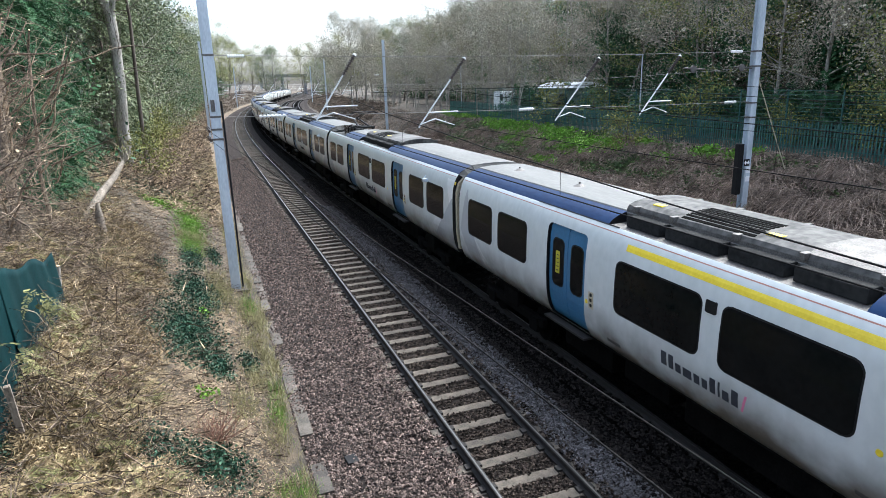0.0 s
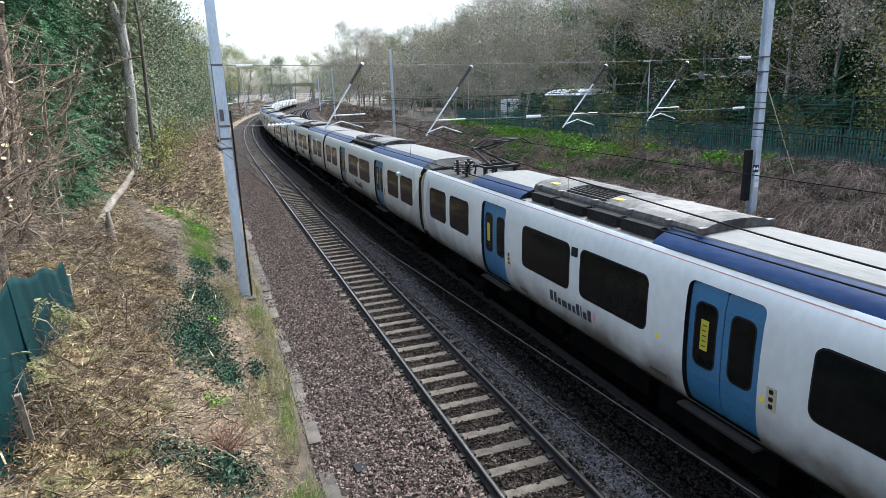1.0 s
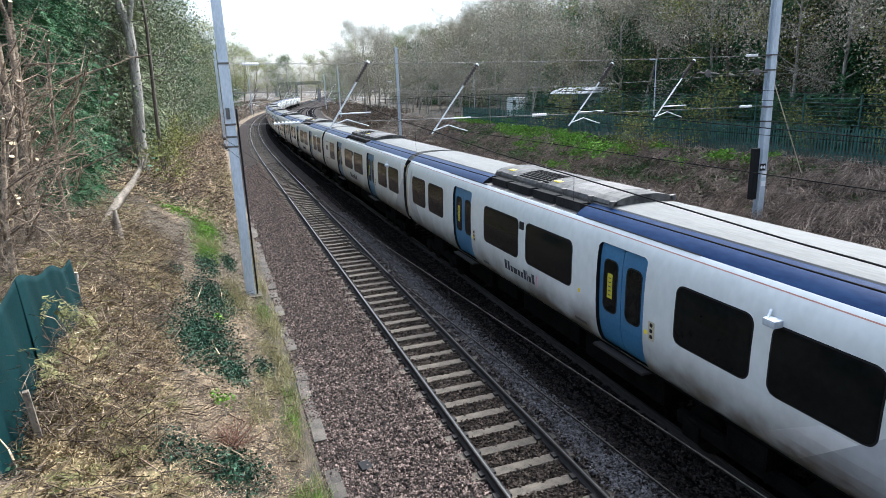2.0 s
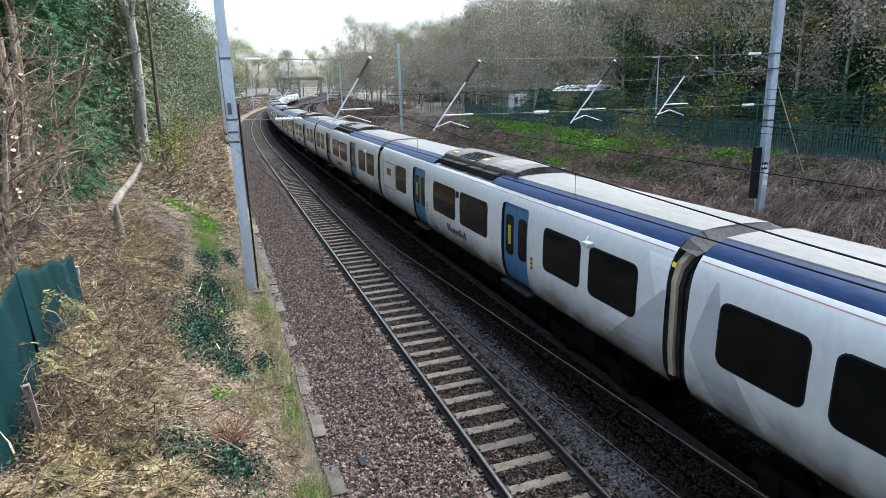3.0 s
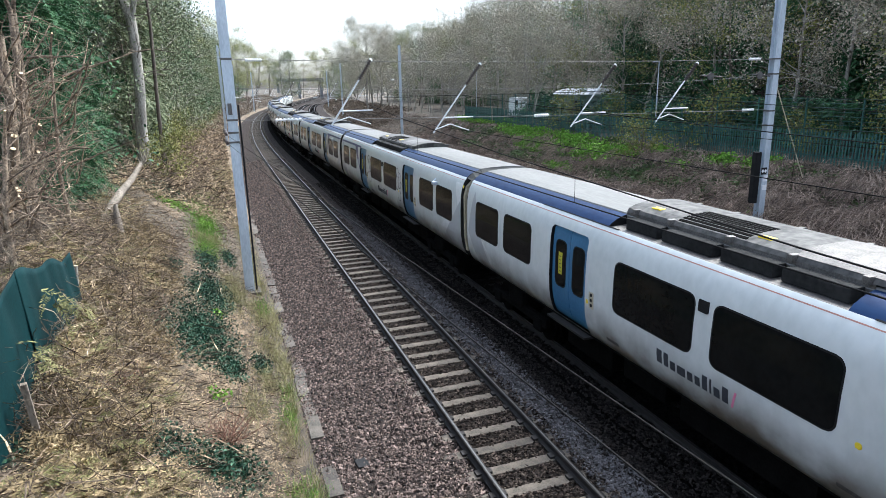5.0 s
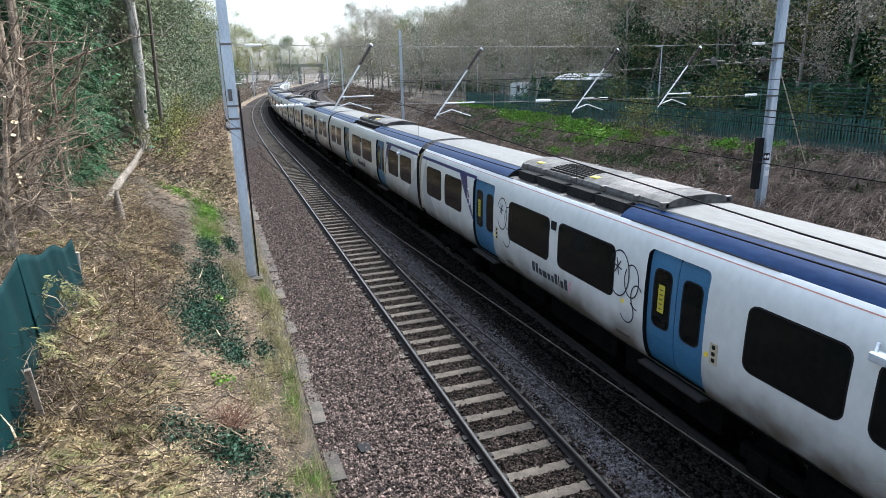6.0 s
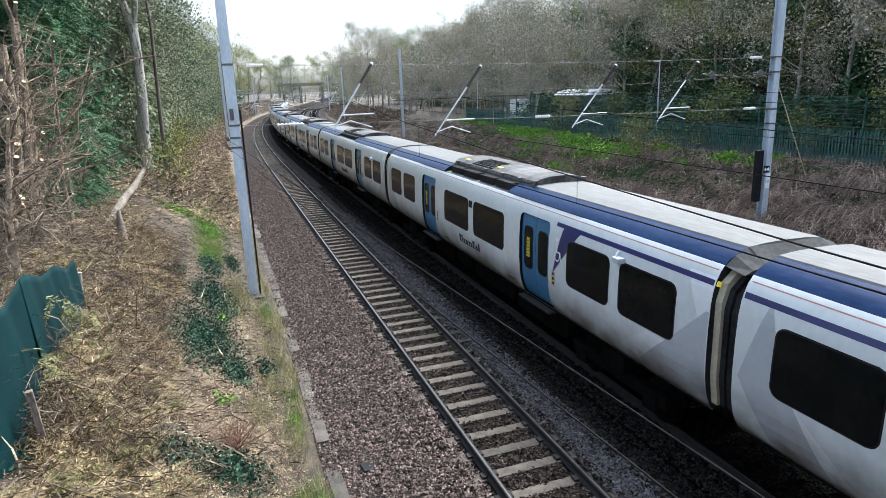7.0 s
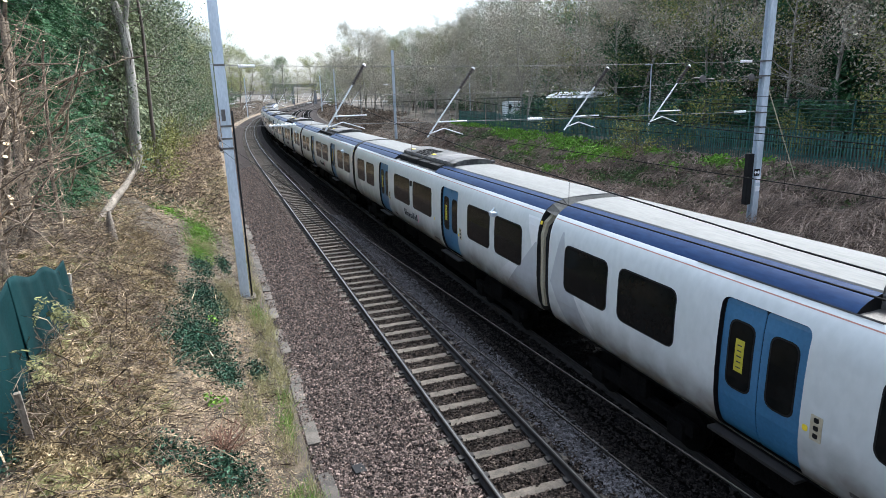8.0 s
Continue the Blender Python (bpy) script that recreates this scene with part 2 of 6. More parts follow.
def feather(g, c, d, length, n_leaf, leaf, width=0.3, droop=0.2, tilt=0.6):
    """Flat conifer-like sprays at c along d: narrow leaflets on both sides of a drooping stem, all in the spray's own plane."""
    n = len(c)
    s = unit_rows(np.cross(d, g.normal(0, tilt, (n, 3)) + np.array([0, 0, 1.0])))
    t = np.linspace(0.06, 1, n_leaf)[None, :, None] + g.uniform(-0.02, 0.02, (n, n_leaf, 1))
    sg = np.where(np.arange(n_leaf) % 2, 1.0, -1.0)[None, :, None]
    ln = np.broadcast_to(length, n)[:, None, None]
    base = c[:, None] + d[:, None] * t * ln + np.array([0, 0, -1.0]) * droop * ln * t * t
    dirn = d[:, None] * 0.75 + s[:, None] * sg * 0.8 + g.normal(0, 0.16, (n, n_leaf, 3)) - np.array([0, 0, 0.3 * droop]) * t
    dirn = unit_rows(dirn.reshape(-1, 3)).reshape(n, n_leaf, 3)
    size = leaf * (1.15 - 0.65 * t) * g.uniform(0.7, 1.2, (n, n_leaf, 1))
    nrm = np.cross(d, s)[:, None] + g.normal(0, 0.25, (n, n_leaf, 3))
    w = unit_rows(np.cross(dirn.reshape(-1, 3), nrm.reshape(-1, 3))).reshape(n, n_leaf, 3) * size * width * 0.5
    v = np.stack([base, base + dirn * size * 0.45 + w, base + dirn * size, base + dirn * size * 0.45 - w], 2).reshape(-1, 3)
    return v, np.arange(len(v)).reshape(-1, 4)


def joined(pieces):
    vs, fs, o = [], [], 0
    for v, f in pieces:
        vs.append(v)
        fs.append(f + o)
        o += len(v)
    return np.concatenate(vs), np.concatenate(fs)


# ---- lie of the land ----
BEND, RADIUS = 58.0, 1000.0


def bend(y):
    """How far the line has curved to the right at y."""
    y = np.asarray(y, float)
    d = np.clip(y - BEND, 0, None)
    return np.where(d < 200, d * d / (2 * RADIUS), 20 + (d - 200) * 0.2)


def heading(y):
    d = min(max(y - BEND, 0), 200)
    return -math.degrees(math.atan(d / RADIUS))


NEAR, TRAIN, THIRD, FOURTH = 4.39, 8.17, 13.6, 17.4
PROF_X = [-400, -60, -30, -14, -8, -5.5, -4, -2.5, -1.0, 0.0, 0.5, 0.95, 1.05, 1.45, 1.7, 2.6, 3.0, 6.4, 9.6, 10.6, 11.4, 12.2, 18.8, 19.6, 21.0, 22.6, 24.2, 26.0, 27.5, 32, 60, 400]
PROF_Z = [5, 4.5, 4.2, 3.8, 3.4, 3.0, 2.3, 1.45, 0.6, 0.05, -0.2, -0.32, -0.42, -0.42, -0.40, -0.30, -0.24, -0.24, -0.24, -0.45, -0.45, -0.24, -0.24, -0.45, -0.35, 0.25, 1.2, 2.2, 2.5, 2.7, 4, 6]


def ground_z(x, y):
    """Height of the ground; x is measured in the bent frame."""
    return np.interp(x, PROF_X, PROF_Z)


def wob(x, y):
    return 0.10 * np.sin(x * 1.7 + y * 0.6) * np.sin(y * 1.1 - x * 0.4) + 0.05 * np.sin(x * 4.1 + 1.3 * y) * np.sin(3.1 * y)


def land_z(x, y):
    x = np.asarray(x, float)
    rough = np.clip((0.7 - x) / 1.5, 0, 1) + np.clip((x - 21.5) / 1.5, 0, 1)
    return ground_z(x, y) + wob(x, np.asarray(y, float)) * rough


def build_ground():
    xs = np.unique(np.concatenate([np.array(PROF_X, float), np.arange(-14, 1, 0.2), np.arange(21, 32, 0.4), np.arange(-60, -14, 3.0)]))
    ys = np.concatenate([np.array([-400, -100, -40, -15]), np.arange(-8, 60, 0.25), np.arange(60, 300, 4), np.array([320, 380, 460, 600, 1000, 3000])])
    X, Y = np.meshgrid(xs, ys)
    Z = land_z(X, Y)
    v = np.stack([X + bend(Y), Y, Z], -1).reshape(-1, 3)
    nx, ny = len(xs), len(ys)
    i = np.arange(nx - 1)[None] + nx * np.arange(ny - 1)[:, None]
    q = np.stack([i, i + 1, i + nx + 1, i + nx], -1).reshape(-1, 4)
    ob = big_mesh("ground", v, q, M_SOIL, smooth=True)
    ob.data.materials.append(M_BALLAST)
    ob.data.materials.append(M_BED_SHADE)
    ob.data.materials.append(M_BANK)
    ob.data.materials.append(M_HUMUS_SHADE)
    xc = (X[:-1, :-1] + X[1:, 1:]).ravel() / 2
    yc = (Y[:-1, :-1] + Y[1:, 1:]).ravel() / 2
    bare = np.zeros(len(xc), bool)      # open patches of chipped wood and earth
    for px, py, a, b in ((-1.2, 11.8, 0.8, 1.0), (-1.9, 9.1, 0.7, 0.6), (-0.6, 13.2, 0.5, 0.9), (-0.3, 11.2, 0.5, 0.7), (-2.6, 7.6, 0.8, 0.6), (-0.2, 16.8, 0.35, 1.2), (-2.4, 29, 0.5, 1.0)):
        bare |= ((xc - px) / a) ** 2 + ((yc - py) / b) ** 2 < 1 + 0.35 * np.sin(9 * xc + 5 * yc)
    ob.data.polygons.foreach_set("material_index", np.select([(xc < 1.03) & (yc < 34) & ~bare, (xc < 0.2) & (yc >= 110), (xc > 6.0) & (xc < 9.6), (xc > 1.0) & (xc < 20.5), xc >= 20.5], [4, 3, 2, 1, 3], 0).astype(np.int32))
    tagged(ob, "brown leaf-littered cutting with dark ballast trackbed", "ground", kind="structure")


build_ground()


# ---- tracks ----
RAIL_SEC = [(-0.07, -0.16), (0.07, -0.16), (0.07, -0.145), (0.012, -0.12), (0.012, -0.045), (0.036, -0.035), (0.036, -0.006), (0.028, 0.0), (0.014, 0.001), (-0.014, 0.001), (-0.028, 0.0), (-0.036, -0.006), (-0.036, -0.035), (-0.012, -0.045), (-0.012, -0.12), (-0.07, -0.145)]


def sweep(section, xoff, ys, name, mats, parent, top=None):
    n = len(section)
    ys = np.asarray(ys, float)
    bx = bend(ys)
    v = np.array([(xoff + sx + b, y, sz) for y, b in zip(ys, bx) for sx, sz in section])
    f = [(k * n + i, k * n + (i + 1) % n, (k + 1) * n + (i + 1) % n, (k + 1) * n + i) for k in range(len(ys) - 1) for i in range(n)]
    ob = mesh_ob(name, v, f, mats, parent)
    if top is not None:
        ob.data.polygons.foreach_set("material_index", [1 if (j % n) in top else 0 for j in range(len(f))])
    return ob


def sleeper_mesh(material):
    bm = bmesh.new()
    box(bm, -1.22, 1.22, -0.115, 0.115, -0.30, -0.165, 0.018)
    me = bpy.data.meshes.new("sleeper")
    bm.to_mesh(me)
    bm.free()
    me.materials.append(material)
    return me


def fastening_mesh():
    bm = bmesh.new()
    for s in (-0.715, 0.715):
        box(bm, s - 0.15, s - 0.05, -0.07, 0.07, -0.17, -0.12, 0.01)
        box(bm, s + 0.05, s + 0.15, -0.07, 0.07, -0.17, -0.12, 0.01)
    me = bpy.data.meshes.new("rail_clip")
    bm.to_mesh(me)
    bm.free()
    me.materials.append(M_RAIL)
    return me


SLEEPER, SLEEPER_SHADE, CLIP = sleeper_mesh(M_SLEEPER), sleeper_mesh(M_SLEEPER_DK), fastening_mesh()
TRACK_Y = list(np.arange(-30, 56, 8.0)) + list(np.arange(56, 420, 5.0))


def build_track(xc, label, detail):
    root = new("railway_track")
    tagged(root, label, "railway track", "running lines", "structure")
    for s in (-0.715, 0.715):
        sweep(RAIL_SEC, xc + s, TRACK_Y, "rail", [M_RAIL, M_RAILTOP], root, top=(8,))
    far_v, far_f, o = [], [], 0
    y, k = 3.0, 0
    cube = np.array([(-1.22, -0.115, -0.3), (1.22, -0.115, -0.3), (1.22, 0.115, -0.3), (-1.22, 0.115, -0.3), (-1.2, -0.1, -0.165), (1.2, -0.1, -0.165), (1.2, 0.1, -0.165), (-1.2, 0.1, -0.165)])
    cf = np.array([(4, 5, 6, 7), (0, 1, 5, 4), (2, 3, 7, 6), (1, 2, 6, 5), (3, 0, 4, 7)])
    while y < 260:
        if y < detail:
            sl = new("sleeper", SLEEPER if xc == NEAR else SLEEPER_SHADE)
            sl.parent = root
            sl.matrix_basis = pose(xc + float(bend(y)) + random.uniform(-0.02, 0.02), y, random.uniform(-0.012, 0.008), 0, 0, heading(y) + random.uniform(-0.6, 0.6))
            if y < 40:
                c = new("rail_clip", CLIP)
                c.parent = sl
        else:
            far_v.append(cube + np.array([xc + float(bend(y)), y, 0]))
            far_f.append(cf + o)
            o += 8
        y += 0.64
        k += 1
    ob = big_mesh("far_sleepers", np.concatenate(far_v), np.concatenate(far_f), M_SLEEPER if xc == NEAR else M_SLEEPER_DK, root)
    ob["kind"] = "stuff"


build_track(NEAR, "ballasted line with concrete sleepers and dull rails", 75)
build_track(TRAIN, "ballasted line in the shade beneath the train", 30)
build_track(THIRD, "ballasted line on the far side of the train", 8)
build_track(FOURTH, "outer ballasted line beside the far bank", 8)


# ---- the train ----
CAR_PITCH, CAR_LEN = 20.45, 19.9
SIDE = [(1.15, 1.17), (1.20, 1.215), (1.28, 1.265), (1.40, 1.315), (1.55, 1.355), (1.75, 1.385), (2.1, 1.40), (2.6, 1.395), (3.0, 1.375), (3.2, 1.345), (3.35, 1.30), (3.48, 1.24), (3.58, 1.165), (3.66, 1.08), (3.72, 0.98), (3.77, 0.86), (3.80, 0.74)]
SIDE_Z, SIDE_H = [p[0] for p in SIDE], [p[1] for p in SIDE]


def side_h(z):
    return float(np.interp(z, SIDE_Z, SIDE_H))


def skin(name, parent, material, y0, y1, z0, z1, r=0.0, off=0.004, shear=0.0, label="", rows=8, y_at=None, lip=0.004):
    """A panel that hugs the near body side between two heights, with rounded corners and a thin edge. y_at(z): its two ends at a height, for slanted shapes."""
    zs = sorted(set([z for z in SIDE_Z if z0 < z < z1] + [z0 + (z1 - z0) * i / rows for i in range(rows + 1)] + ([z0 + r * k for k in (0.12, 0.3, 0.6, 1)] + [z1 - r * k for k in (0.12, 0.3, 0.6, 1)] if r else [])))
    v, f = [], []
    for z in zs:
        a, b = y_at(z) if y_at else (y0, y1)
        e = 0.0
        if r:
            dz = max(0.0, z0 + r - z, z - (z1 - r))
            e = r - math.sqrt(max(0.0, r * r - dz * dz))
        h = side_h(z)
        v += [(-h + lip, a + e, z), (-h - off, a + e, z), (-h - off, b - e, z), (-h + lip, b - e, z)]
    for i in range(len(zs) - 1):
        for j in range(3):
            f.append((4 * i + j, 4 * i + 4 + j, 4 * i + 5 + j, 4 * i + 1 + j))
    return mesh_ob(name, v, f, material, parent, label)


def shell(name, parent, material, z_lo, z_hi, y0, y1, both=True, label=""):
    """Part of the body shell between two heights, over the length."""
    zs = [z_lo] + [z for z in SIDE_Z if z_lo < z < z_hi] + [z_hi]
    v, f = [], []
    for sgn in ((-1, 1) if both else (-1,)):
        o = len(v)
        v += [(sgn * side_h(z), y, z) for z in zs for y in (y0, y1)]
        f += [(o + 2 * i, o + 2 * i + 1, o + 2 * i + 3, o + 2 * i + 2) for i in range(len(zs) - 1)]
    return mesh_ob(name, v, f, material, parent, label, smooth=True)


def wheel_mesh():
    bm = bmesh.new()
    bmesh.ops.create_cone(bm, cap_ends=True, segments=20, radius1=0.42, radius2=0.42, depth=0.13, matrix=pose(0, 0, 0, 0, 90, 0))
    bmesh.ops.create_cone(bm, cap_ends=True, segments=20, radius1=0.45, radius2=0.45, depth=0.03, matrix=pose(0.07, 0, 0, 0, 90, 0))
    bmesh.ops.create_cone(bm, cap_ends=True, segments=12, radius1=0.12, radius2=0.10, depth=0.2, matrix=pose(-0.08, 0, 0, 0, 90, 0))
    me = bpy.data.meshes.new("wheel")
    bm.to_mesh(me)
    bm.free()
    me.materials.append(M_UNDER)
    return me


WHEEL = wheel_mesh()
HALF = CAR_LEN / 2


def glazing(car, name, y0, y1, z0=2.08, z1=3.05):
    w = skin(name, car, M_BLACK, y0 - 0.03, y1 + 0.03, z0 - 0.03, z1 + 0.03, 0.17, 0.003)
    skin("pane", w, M_GLASS, y0, y1, z0, z1, 0.14, 0.007)
    return w


DOOR_TOP, DOOR_IN = 3.29, 0.075


def door_pair(car, y0, y1):
    """Two sliding leaves set back in an opening of the side."""
    skin("doorway", car, M_BLACK, y0, y1, 1.16, DOOR_TOP, 0, -DOOR_IN, lip=0.0)
    mid = (y0 + y1) / 2
    for a, b, notice in ((y0 + 0.035, mid - 0.008, False), (mid + 0.008, y1 - 0.035, True)):
        d = skin("door", car, M_DOOR, a, b, 1.20, DOOR_TOP - 0.03, 0.05, -0.062, lip=0.074, label="blue sliding door leaf")
        wy = 0.15
        skin("gasket", d, M_BLACK, a + wy - 0.03, b - wy + 0.03, 1.92, 3.00, 0.14, -0.058, lip=0.062)
        skin("pane", d, M_GLASS, a + wy, b - wy, 1.95, 2.97, 0.12, -0.055, lip=0.06)
        if notice:
            skin("notice", d, M_NOTICE, a + wy + 0.13, b - wy - 0.12, 2.22, 2.72, 0, -0.052, label="yellow door notice with dark bars", lip=0.056)
            for k in range(5):
                skin("bar", d, M_INK, a + wy + 0.17, b - wy - 0.16, 2.28 + 0.085 * k, 2.30 + 0.085 * k, 0, -0.050, rows=1, lip=0.053)
    for y_, sg in ((y0, 1), (y1, -1)):
        # rounded upper corner of the opening
        r = 0.12
        arc = [(y_ + sg * (r - r * math.cos(radians(w))), DOOR_TOP - r + r * math.sin(radians(w))) for w in range(0, 91, 15)]
        pts = [(y_ - sg * 0.01, DOOR_TOP + 0.01)] + arc
        mesh_ob("corner", [(-side_h(z) - 0.001, y, z) for y, z in pts], [(0, i, i + 1) for i in range(1, len(arc))], M_BODY, car)
    st = bmesh.new()
    box(st, -1.40, -1.15, y0 - 0.05, y1 + 0.05, 1.09, 1.14, 0.01)
    part("step", st, M_RAIL, car)


def control_plate(car, y):
    p = skin("door_control", car, M_CREAM, y, y + 0.17, 1.86, 2.22, 0.02, 0.006)
    for k in range(3):
        skin("button", p, M_BLACK, y + 0.05, y + 0.12, 1.90 + 0.11 * k, 1.97 + 0.11 * k, 0.02, 0.012, rows=2)
    skin("sticker", car, M_YELLOW, y + 0.2, y + 0.28, 1.93, 2.02, 0.03, 0.006, rows=2)


def word_bars(car, y_start):
    """The operator's wordmark as plain blocks."""
    y, root = y_start, None
    for w, hgt in ((0.13, 0.25), (0.11, 0.25), (0.12, 0.16), (0.19, 0.16), (0.12, 0.16), (0.11, 0.16), (0.11, 0.25), (0.035, 0.25), (0.12, 0.16), (0.12, 0.25)):
        b = skin("letter_bar" if root else "wordmark", root or car, M_INK, y - w, y, 1.60, 1.60 + hgt, 0, 0.006, rows=2)
        root = root or b
        y -= w + 0.055
    skin("slash", car, M_PINK, 0, 0, 1.58, 1.86, 0, 0.006, y_at=lambda z: (y - 0.04 - (z - 1.58) * 0.25, y - (z - 1.58) * 0.25), label="pink slash mark")


def ring(car, name, cy, cz, ry, rz, w, material, a0=0, a1=360, n=20, parent=None):
    """A drawn line on the body side, part of an ellipse."""
    v, f = [], []
    for i in range(n + 1):
        t = radians(a0 + (a1 - a0) * i / n)
        for k in (-0.5, 0.5):
            y, z = cy + (ry + k * w) * math.cos(t), cz + (rz + k * w) * math.sin(t)
            v.append((-side_h(z) - 0.007, y, z))
    f = [(2 * i, 2 * i + 1, 2 * i + 3, 2 * i + 2) for i in range(n)]
    return mesh_ob(name, v, f, material, parent or car)


def stroke(car, name, y0, z0, y1, z1, w, material, parent=None):
    d = math.hypot(y1 - y0, z1 - z0)
    py, pz = -(z1 - z0) / d * w / 2, (y1 - y0) / d * w / 2
    pts = [(y0 + py, z0 + pz), (y0 - py, z0 - pz), (y1 - py, z1 - pz), (y1 + py, z1 + pz)]
    return mesh_ob(name, [(-side_h(z) - 0.008, y, z) for y, z in pts], [(0, 1, 2, 3)], material, parent or car)


def tag_scrawl(car, y, z=2.55, s=1.0):
    """Looping spray-can scrawl in dark outline."""
    g = ring(car, "spray_scrawl", y, z, 0.30 * s, 0.42 * s, 0.03, M_INK, 20, 330)
    ring(car, "loop", y - 0.38 * s, z - 0.05 * s, 0.2 * s, 0.3 * s, 0.03, M_INK, 60, 400, parent=g)
    ring(car, "loop", y - 0.55 * s, z - 0.3 * s, 0.16 * s, 0.22 * s, 0.03, M_INK, -100, 140, parent=g)
    ring(car, "loop", y - 0.28 * s, z - 0.62 * s, 0.2 * s, 0.22 * s, 0.03, M_INK, 120, 330, parent=g)
    for a in (70, 10, 130):
        c, q = math.cos(radians(a)) * 0.13 * s, math.sin(radians(a)) * 0.16 * s
        stroke(car, "dash", y - c + 0.05, z + 0.12 - q, y + c + 0.05, z + 0.12 + q, 0.03, M_INK, parent=g)


def wheelchair_sign(car, y, z):
    g = ring(car, "access_sign", y, z, 0.11, 0.12, 0.03, M_WHITE, 150, 400)
    stroke(car, "line", y + 0.03, z + 0.28, y + 0.02, z + 0.08, 0.04, M_WHITE, g)
    stroke(car, "line", y + 0.02, z + 0.08, y - 0.12, z + 0.08, 0.035, M_WHITE, g)
    stroke(car, "line", y - 0.12, z + 0.08, y - 0.16, z - 0.1, 0.035, M_WHITE, g)
    ring(car, "head", y + 0.03, z + 0.36, 0.025, 0.025, 0.05, M_WHITE, n=10, parent=g)


def bicycle_sign(car, y, z):
    g = ring(car, "bicycle_sign", y, z, 0.16, 0.16, 0.025, M_INK)
    ring(car, "wheel_mark", y - 0.46, z, 0.16, 0.16, 0.025, M_INK, parent=g)
    for a, b, c, d in ((0, 0, -0.12, 0.24), (-0.12, 0.24, -0.38, 0.24), (-0.38, 0.24, -0.46, 0), (0, 0, -0.22, 0.0), (-0.22, 0, -0.38, 0.24), (-0.22, 0, -0.12, 0.26), (-0.38, 0.24, -0.36, 0.34)):
        stroke(car, "line", y + a, z + b, y + c, z + d, 0.025, M_INK, g)


M_PANTO = mat("pantograph_black", (0.008, 0.008, 0.008), (0.03, 0.029, 0.027), 0.6, 0.2, 5, 40, 0.1, 0.002, spec=0.2)


def pantograph(car, y):
    """Pantograph with its insulators in a sunken bay at the far end of the roof."""
    for dx, dy in ((-0.55, 1.5), (-0.6, 2.15), (-0.15, 2.3), (0.45, 1.6)):
        bm = bmesh.new()
        for k in range(5):
            rod(bm, (dx, y + dy, 3.62 + 0.07 * k), (dx, y + dy, 3.655 + 0.07 * k), 0.145, seg=14)
        rod(bm, (dx, y + dy, 3.5), (dx, y + dy, 4.0), 0.05, seg=10)
        part("insulator_stack", bm, M_INSUL_DK, car)
    bm = bmesh.new()
    for dy in (0.0, 0.75):
        box(bm, -0.6, 0.6, y + dy - 0.06, y + dy + 0.06, 3.92, 4.0, 0.01)
    for dx in (-0.5, 0.5):
        box(bm, dx - 0.04, dx + 0.04, y - 0.05, y + 0.8, 3.93, 3.99, 0.01)
        rod(bm, (dx, y + 0.1, 3.55), (dx, y + 0.1, 3.95), 0.07)
    part("pantograph_base", bm, M_PANTO, car)
    bm = bmesh.new()
    for dx in (-0.3, 0.3):
        rod(bm, (dx, y + 0.1, 4.0), (dx * 0.4, y + 1.9, 4.34), 0.045)
    rod(bm, (-0.18, y + 1.9, 4.34), (0.18, y + 1.9, 4.34), 0.06)
    rod(bm, (0, y + 1.95, 4.34), (0, y - 0.1, 4.72), 0.045, 0.03)
    rod(bm, (0.08, y + 1.8, 4.25), (0.05, y - 0.1, 4.68), 0.015)
    part("pantograph_arm", bm, M_PANTO, car)
    bm = bmesh.new()
    for dy in (-0.3, 0.05):
        rod(bm, (-0.55, y + dy, 4.79), (0.55, y + dy, 4.79), 0.022)
        rod(bm, (-0.55, y + dy, 4.79), (-0.85, y + dy, 4.62), 0.02)
        rod(bm, (0.55, y + dy, 4.79), (0.85, y + dy, 4.62), 0.02)
    rod(bm, (-0.3, y - 0.3, 4.76), (-0.3, y + 0.05, 4.76), 0.02)
    rod(bm, (0.3, y - 0.3, 4.76), (0.3, y + 0.05, 4.76), 0.02)
    rod(bm, (-0.3, y - 0.1, 4.72), (0.3, y - 0.1, 4.72), 0.025)
    part("pantograph_head", bm, M_PANTO, car)
    # curled high-voltage leads
    for ox in (-0.62, 0.1):
        bm = bmesh.new()
        last = None
        for i in range(9):
            w = math.pi * i / 8
            p = (ox + 0.1 * math.sin(w), y + 1.0 - 0.35 * math.cos(w), 3.7 + 0.35 * math.sin(w))
            if last:
                rod(bm, last, p, 0.03, seg=6)
            last = p
        part("cable", bm, M_BLACK, car)


M_GREYCOVER = mat("gangway_roof_dark", (0.012, 0.012, 0.012), (0.03, 0.03, 0.029), 0.85, 0, 2, 12, 0.03, 0.003, spec=0.1)
M_COVER = mat("gangway_cover_grey", (0.04, 0.04, 0.039), (0.07, 0.07, 0.067), 0.8, 0, 2, 12, 0.03, 0.003, spec=0.1)
REC0, REC1 = -2.15, 2.95
# distances from the middle of the car; positive towards its far end
WINS = {"a": (7.72, 9.25), "b": (5.80, 7.32), "c": (0.20, 2.33), "d": (-2.37, -0.25), "e": (-7.23, -5.67), "f": (-9.15, -7.60)}
DOORS = ((3.33, 4.84), (-4.84, -3.33))


